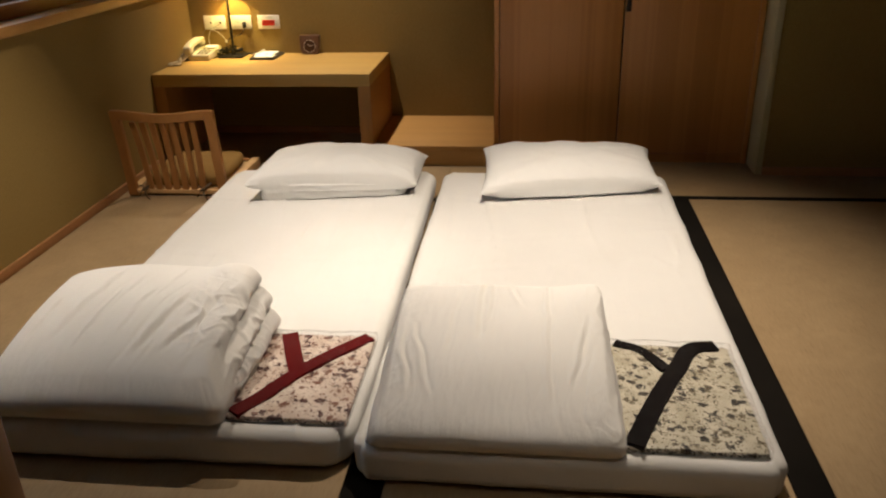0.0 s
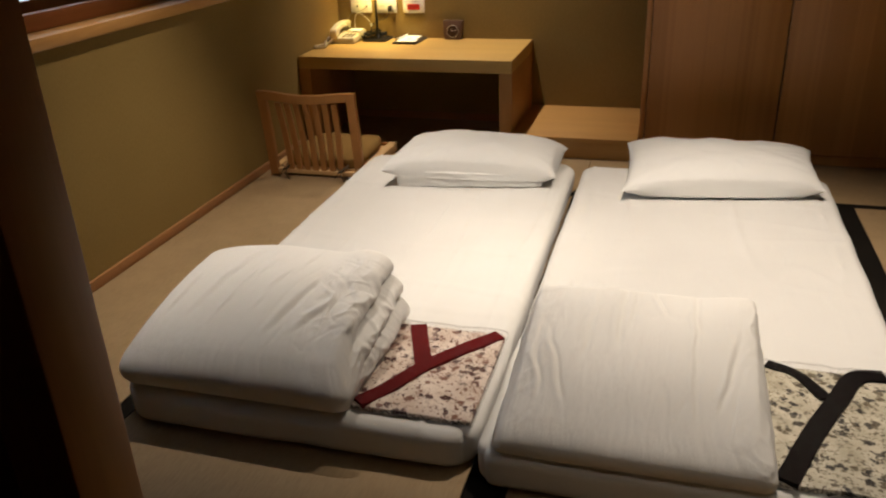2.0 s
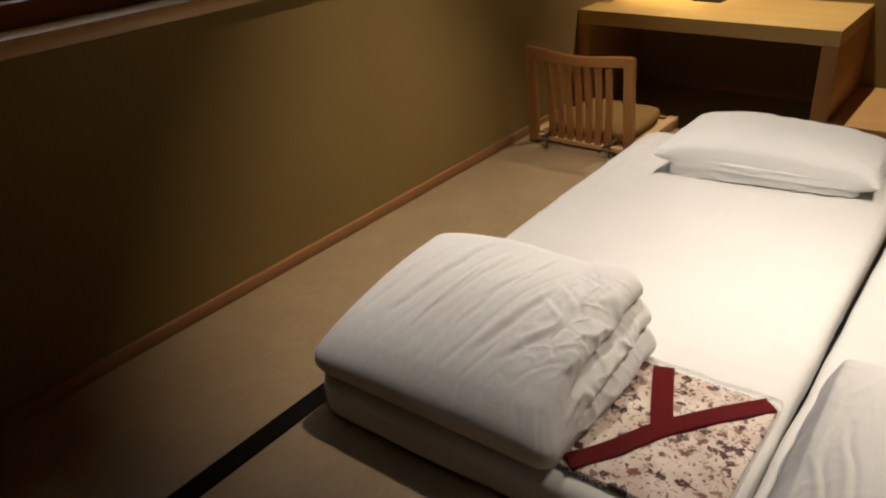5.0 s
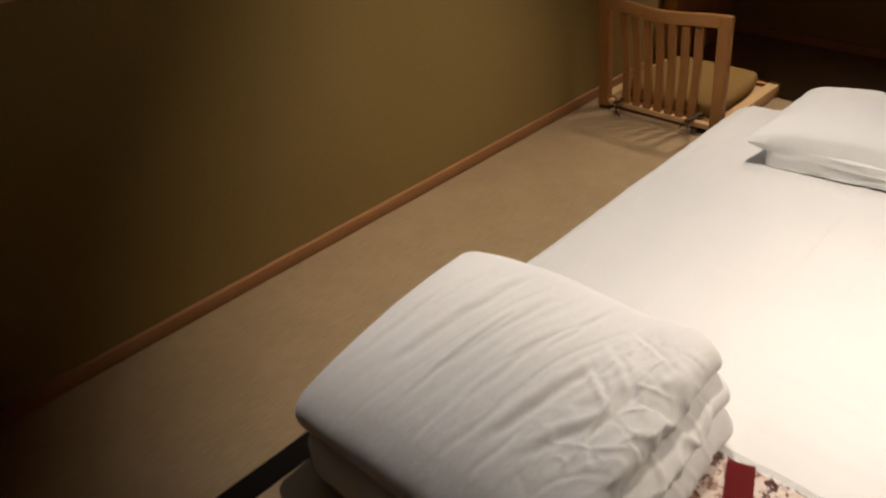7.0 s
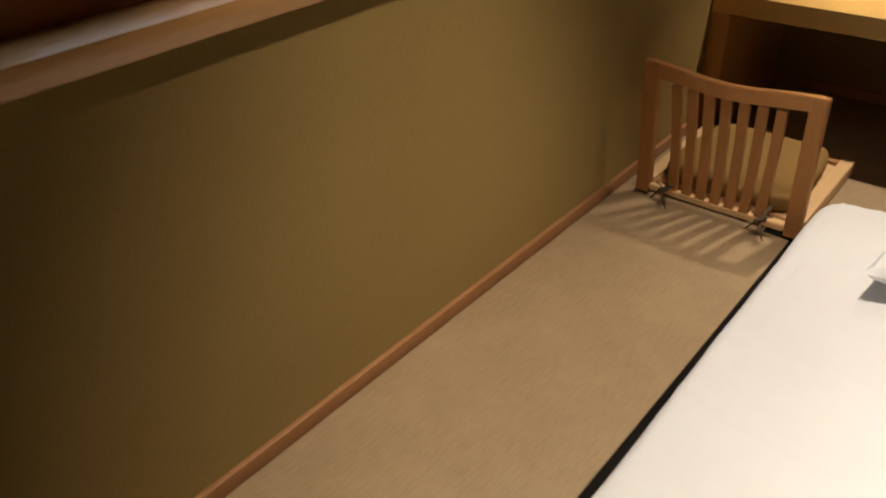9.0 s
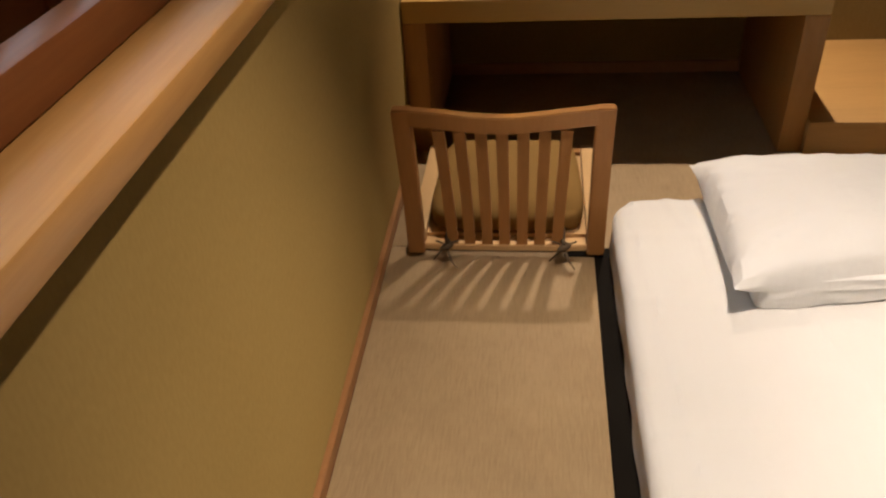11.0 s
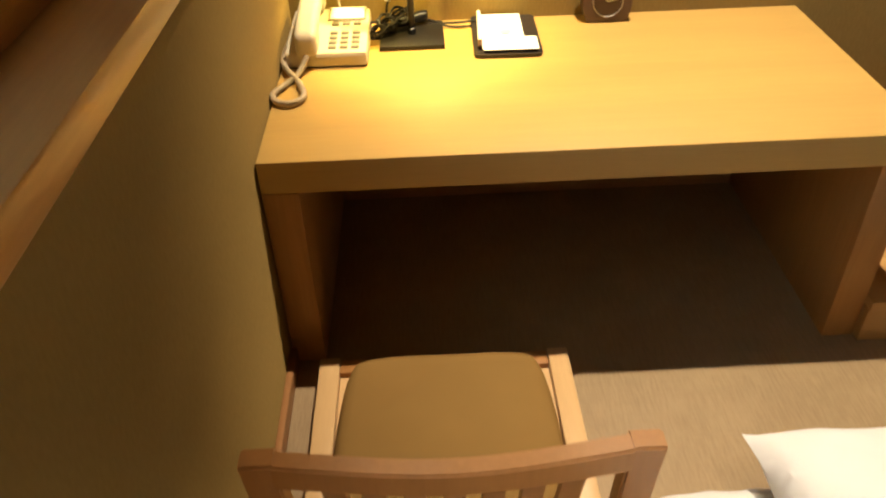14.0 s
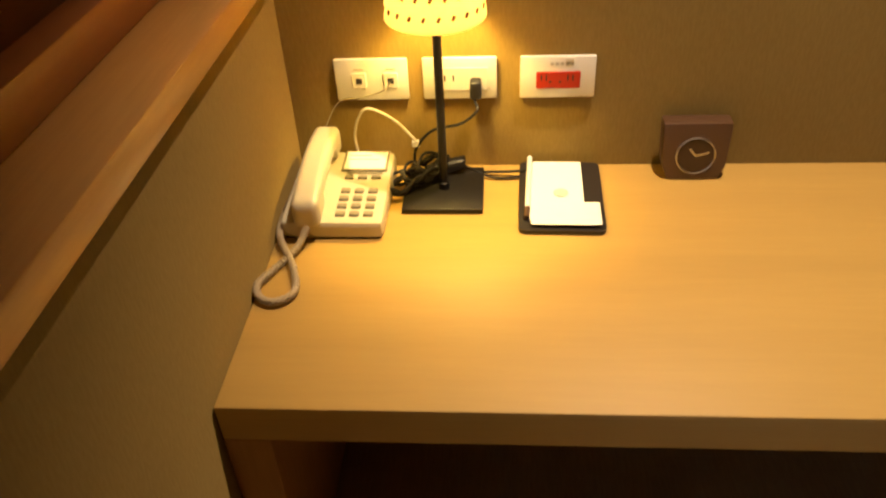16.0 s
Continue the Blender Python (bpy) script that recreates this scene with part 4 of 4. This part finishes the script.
part("power_cord", sweep(smooth_path([(0.035, 0.046, 0.008), (0.07, 0.052, 0.006), (0.11, 0.050, 0.008), (0.14, 0.048, 0.012)], 8), 0.0024, 6), black_rubber, lamp)
part("power_cord", sweep(smooth_path([(-0.05, 0.02, 0.012), (0.02, 0.058, 0.016), (0.08, 0.038, 0.004), (0.135, 0.040, 0.004)], 8), 0.0022, 6), black_rubber, lamp)

pad = thing("memo_holder", "black leatherette memo holder with white paper and pen", "memo pad", (0.448, -0.092, DZ + 0.001), -1.5)
bm = bmesh.new()
rim = []
for cx, cy, a0 in ((0.055, 0.094, 0), (-0.055, 0.094, 90), (-0.055, -0.083, 180), (0.055, -0.083, 270)):
    rim += [(cx + 0.012 * math.cos(radians(a0 + 15 * q)), cy + 0.012 * math.sin(radians(a0 + 15 * q))) for q in range(7)]
low, high = [bm.verts.new((x, y, 0.0)) for x, y in rim], [bm.verts.new((x, y, 0.007)) for x, y in rim]
bm.faces.new(low[::-1])
bm.faces.new(high)
for q in range(len(rim)):
    bm.faces.new([low[q], low[(q + 1) % len(rim)], high[(q + 1) % len(rim)], high[q]])
part("board", bm, leather_mat, pad)
part("paper_pad", box(-0.050, 0.036, -0.075, 0.098, 0.0072, 0.013, 0.0006, 1), paper_mat, pad, "white memo paper")
part("card", box(-0.048, 0.060, -0.088, -0.026, 0.0132, 0.0142, 0.0004, 1), paper_mat, pad, "white printed card")
part("print_mark", lathe([(0.0, 0.0146), (0.012, 0.0146), (0.012, 0.0143), (0.0, 0.0143)], 16), print_mat, pad)
part("pen", sweep([(-0.0535, -0.045, 0.015), (-0.052, 0.02, 0.0165), (-0.050, 0.097, 0.0165), (-0.050, 0.104, 0.0165)], 0.0046, 10), white_plastic, pad, "white plastic pen")
part("pen_grip", sweep([(-0.055, -0.070, 0.0125), (-0.0535, -0.045, 0.015)], 0.0044, 10), clock_mat, pad, "dark pen tip")

clock = thing("alarm_clock", "small dark brown desk clock with leaning face", "clock", (0.668, -0.016, DZ + 0.001))


def clock_shape(p):
    chamfer = 1 - 0.16 * max(0.0, 1 - p.z / 0.026)
    return Vector((p.x * chamfer * (0.96 + 0.09 * p.z / 0.098), p.y + 0.12 * p.z, p.z))


part("case", rounded(0.106, 0.034, 0.098, 0.005, 8, 6, 8, clock_shape), clock_mat, clock)


def tilt(bm, z=0.043, y=-0.0172):
    bmesh.ops.rotate(bm, verts=bm.verts, cent=(0, 0, 0), matrix=Matrix.Rotation(radians(90 - 6.8), 3, "X"))
    bmesh.ops.translate(bm, verts=bm.verts, vec=(0, y + 0.12 * z, z))
    return bm


part("dial", tilt(lathe([(0.0, 0.0005), (0.0297, 0.0005), (0.0297, -0.001)], 40)), dial_mat, clock, "glossy dark dial")
part("bezel", tilt(lathe([(0.0298, 0.0), (0.0298, 0.0018), (0.0309, 0.0026), (0.0320, 0.0018), (0.0320, -0.001)], 48)), chrome, clock, "thin chrome ring")
for a, ln in ((75, 0.022), (-40, 0.016)):
    hb = box(-0.0016, 0.0016, 0.0, ln, 0.0008, 0.0016)
    bmesh.ops.rotate(hb, verts=hb.verts, cent=(0, 0, 0), matrix=Matrix.Rotation(radians(-a), 3, "Z"))
    part("clock_hand", tilt(hb), chrome, clock)


# ---- wall plates ----
def wall_plate(cx, label):
    th = thing("wall_plate", label, "socket", (cx, 0.0215, 0.613), group="wall plates above the desk")
    part("plate", box(-0.060, 0.060, -0.008, 0.0, -0.036, 0.036, 0.003), white_plastic, th)
    return th


p = wall_plate(0.141, "white wall plate with two phone jacks")
for x in (-0.020, 0.032):
    j = part("jack", box(x - 0.012, x + 0.012, -0.0105, -0.008, -0.013, 0.013, 0.001, 1), white_plastic, p)
    part("jack_hole", box(x - 0.005, x + 0.005, -0.0112, -0.0106, -0.006, 0.004), socket_dark, j)
    part("jack_caption", box(x - 0.008, x + 0.008, -0.0086, -0.0081, 0.017, 0.020), print_mat, p)
p = wall_plate(0.285, "white wall plate with power sockets and a black plug")
part("socket_insert", box(-0.040, 0.046, -0.0100, -0.0082, -0.020, 0.020, 0.0012, 1), white_plastic, p, "slightly raised white socket block")
for x in (-0.024, -0.010):
    part("socket_slot", box(x - 0.0013, x + 0.0013, -0.0106, -0.0101, -0.003, 0.007), socket_dark, p)
part("plug", rounded(0.018, 0.024, 0.032, 0.005, 6, 6, 8, lambda q: q + Vector((0.026, -0.020, -0.028))), black_rubber, p, "black moulded plug")
p = wall_plate(0.442, "white wall plate with a red power socket")
part("red_socket", box(-0.034, 0.036, -0.0115, -0.0082, -0.018, 0.011, 0.0012, 1), red_plastic, p, "glossy red socket block")
for x in (-0.026, -0.018, 0.016, 0.024):
    part("socket_slot", box(x - 0.0012, x + 0.0012, -0.0121, -0.0116, -0.004, 0.006), socket_dark, p)
for x in (-0.012, 0.004):
    part("earth_hole", box(x - 0.002, x + 0.002, -0.0121, -0.0116, -0.008, -0.004), socket_dark, p)
for k in range(5):
    part("caption_bar", box(-0.012 + 0.008 * k, -0.007 + 0.008 * k, -0.0086, -0.0081, 0.021, 0.026), print_mat, p)
part("indicator", box(0.012, 0.026, -0.0095, -0.0081, 0.027, 0.034, 0.0008, 1), white_plastic, p)

cable = thing("phone_cable", "thin white telephone cable looping on the wall", "cable")
part("cable_run", sweep(smooth_path([(0.112, -0.020, DZ + 0.05), (0.110, -0.022, 0.530), (0.120, -0.025, 0.565), (0.139, -0.026, 0.582), (0.179, -0.026, 0.560), (0.213, -0.028, 0.522)], 8), 0.0022, 6), ivory_plastic, cable)
part("connector", box(0.205, 0.217, -0.031, -0.024, 0.512, 0.524, 0.001, 1), white_plastic, cable)
part("cable_run", sweep(smooth_path([(0.173, 0.010, 0.610), (0.160, 0.004, 0.598), (0.120, 0.008, 0.584), (0.085, 0.010, 0.577), (0.060, 0.006, 0.540), (0.035, -0.016, 0.480), (0.020, -0.05, DZ + 0.006)], 8), 0.0012, 6), key_mat, cable, "thin grey line cable")
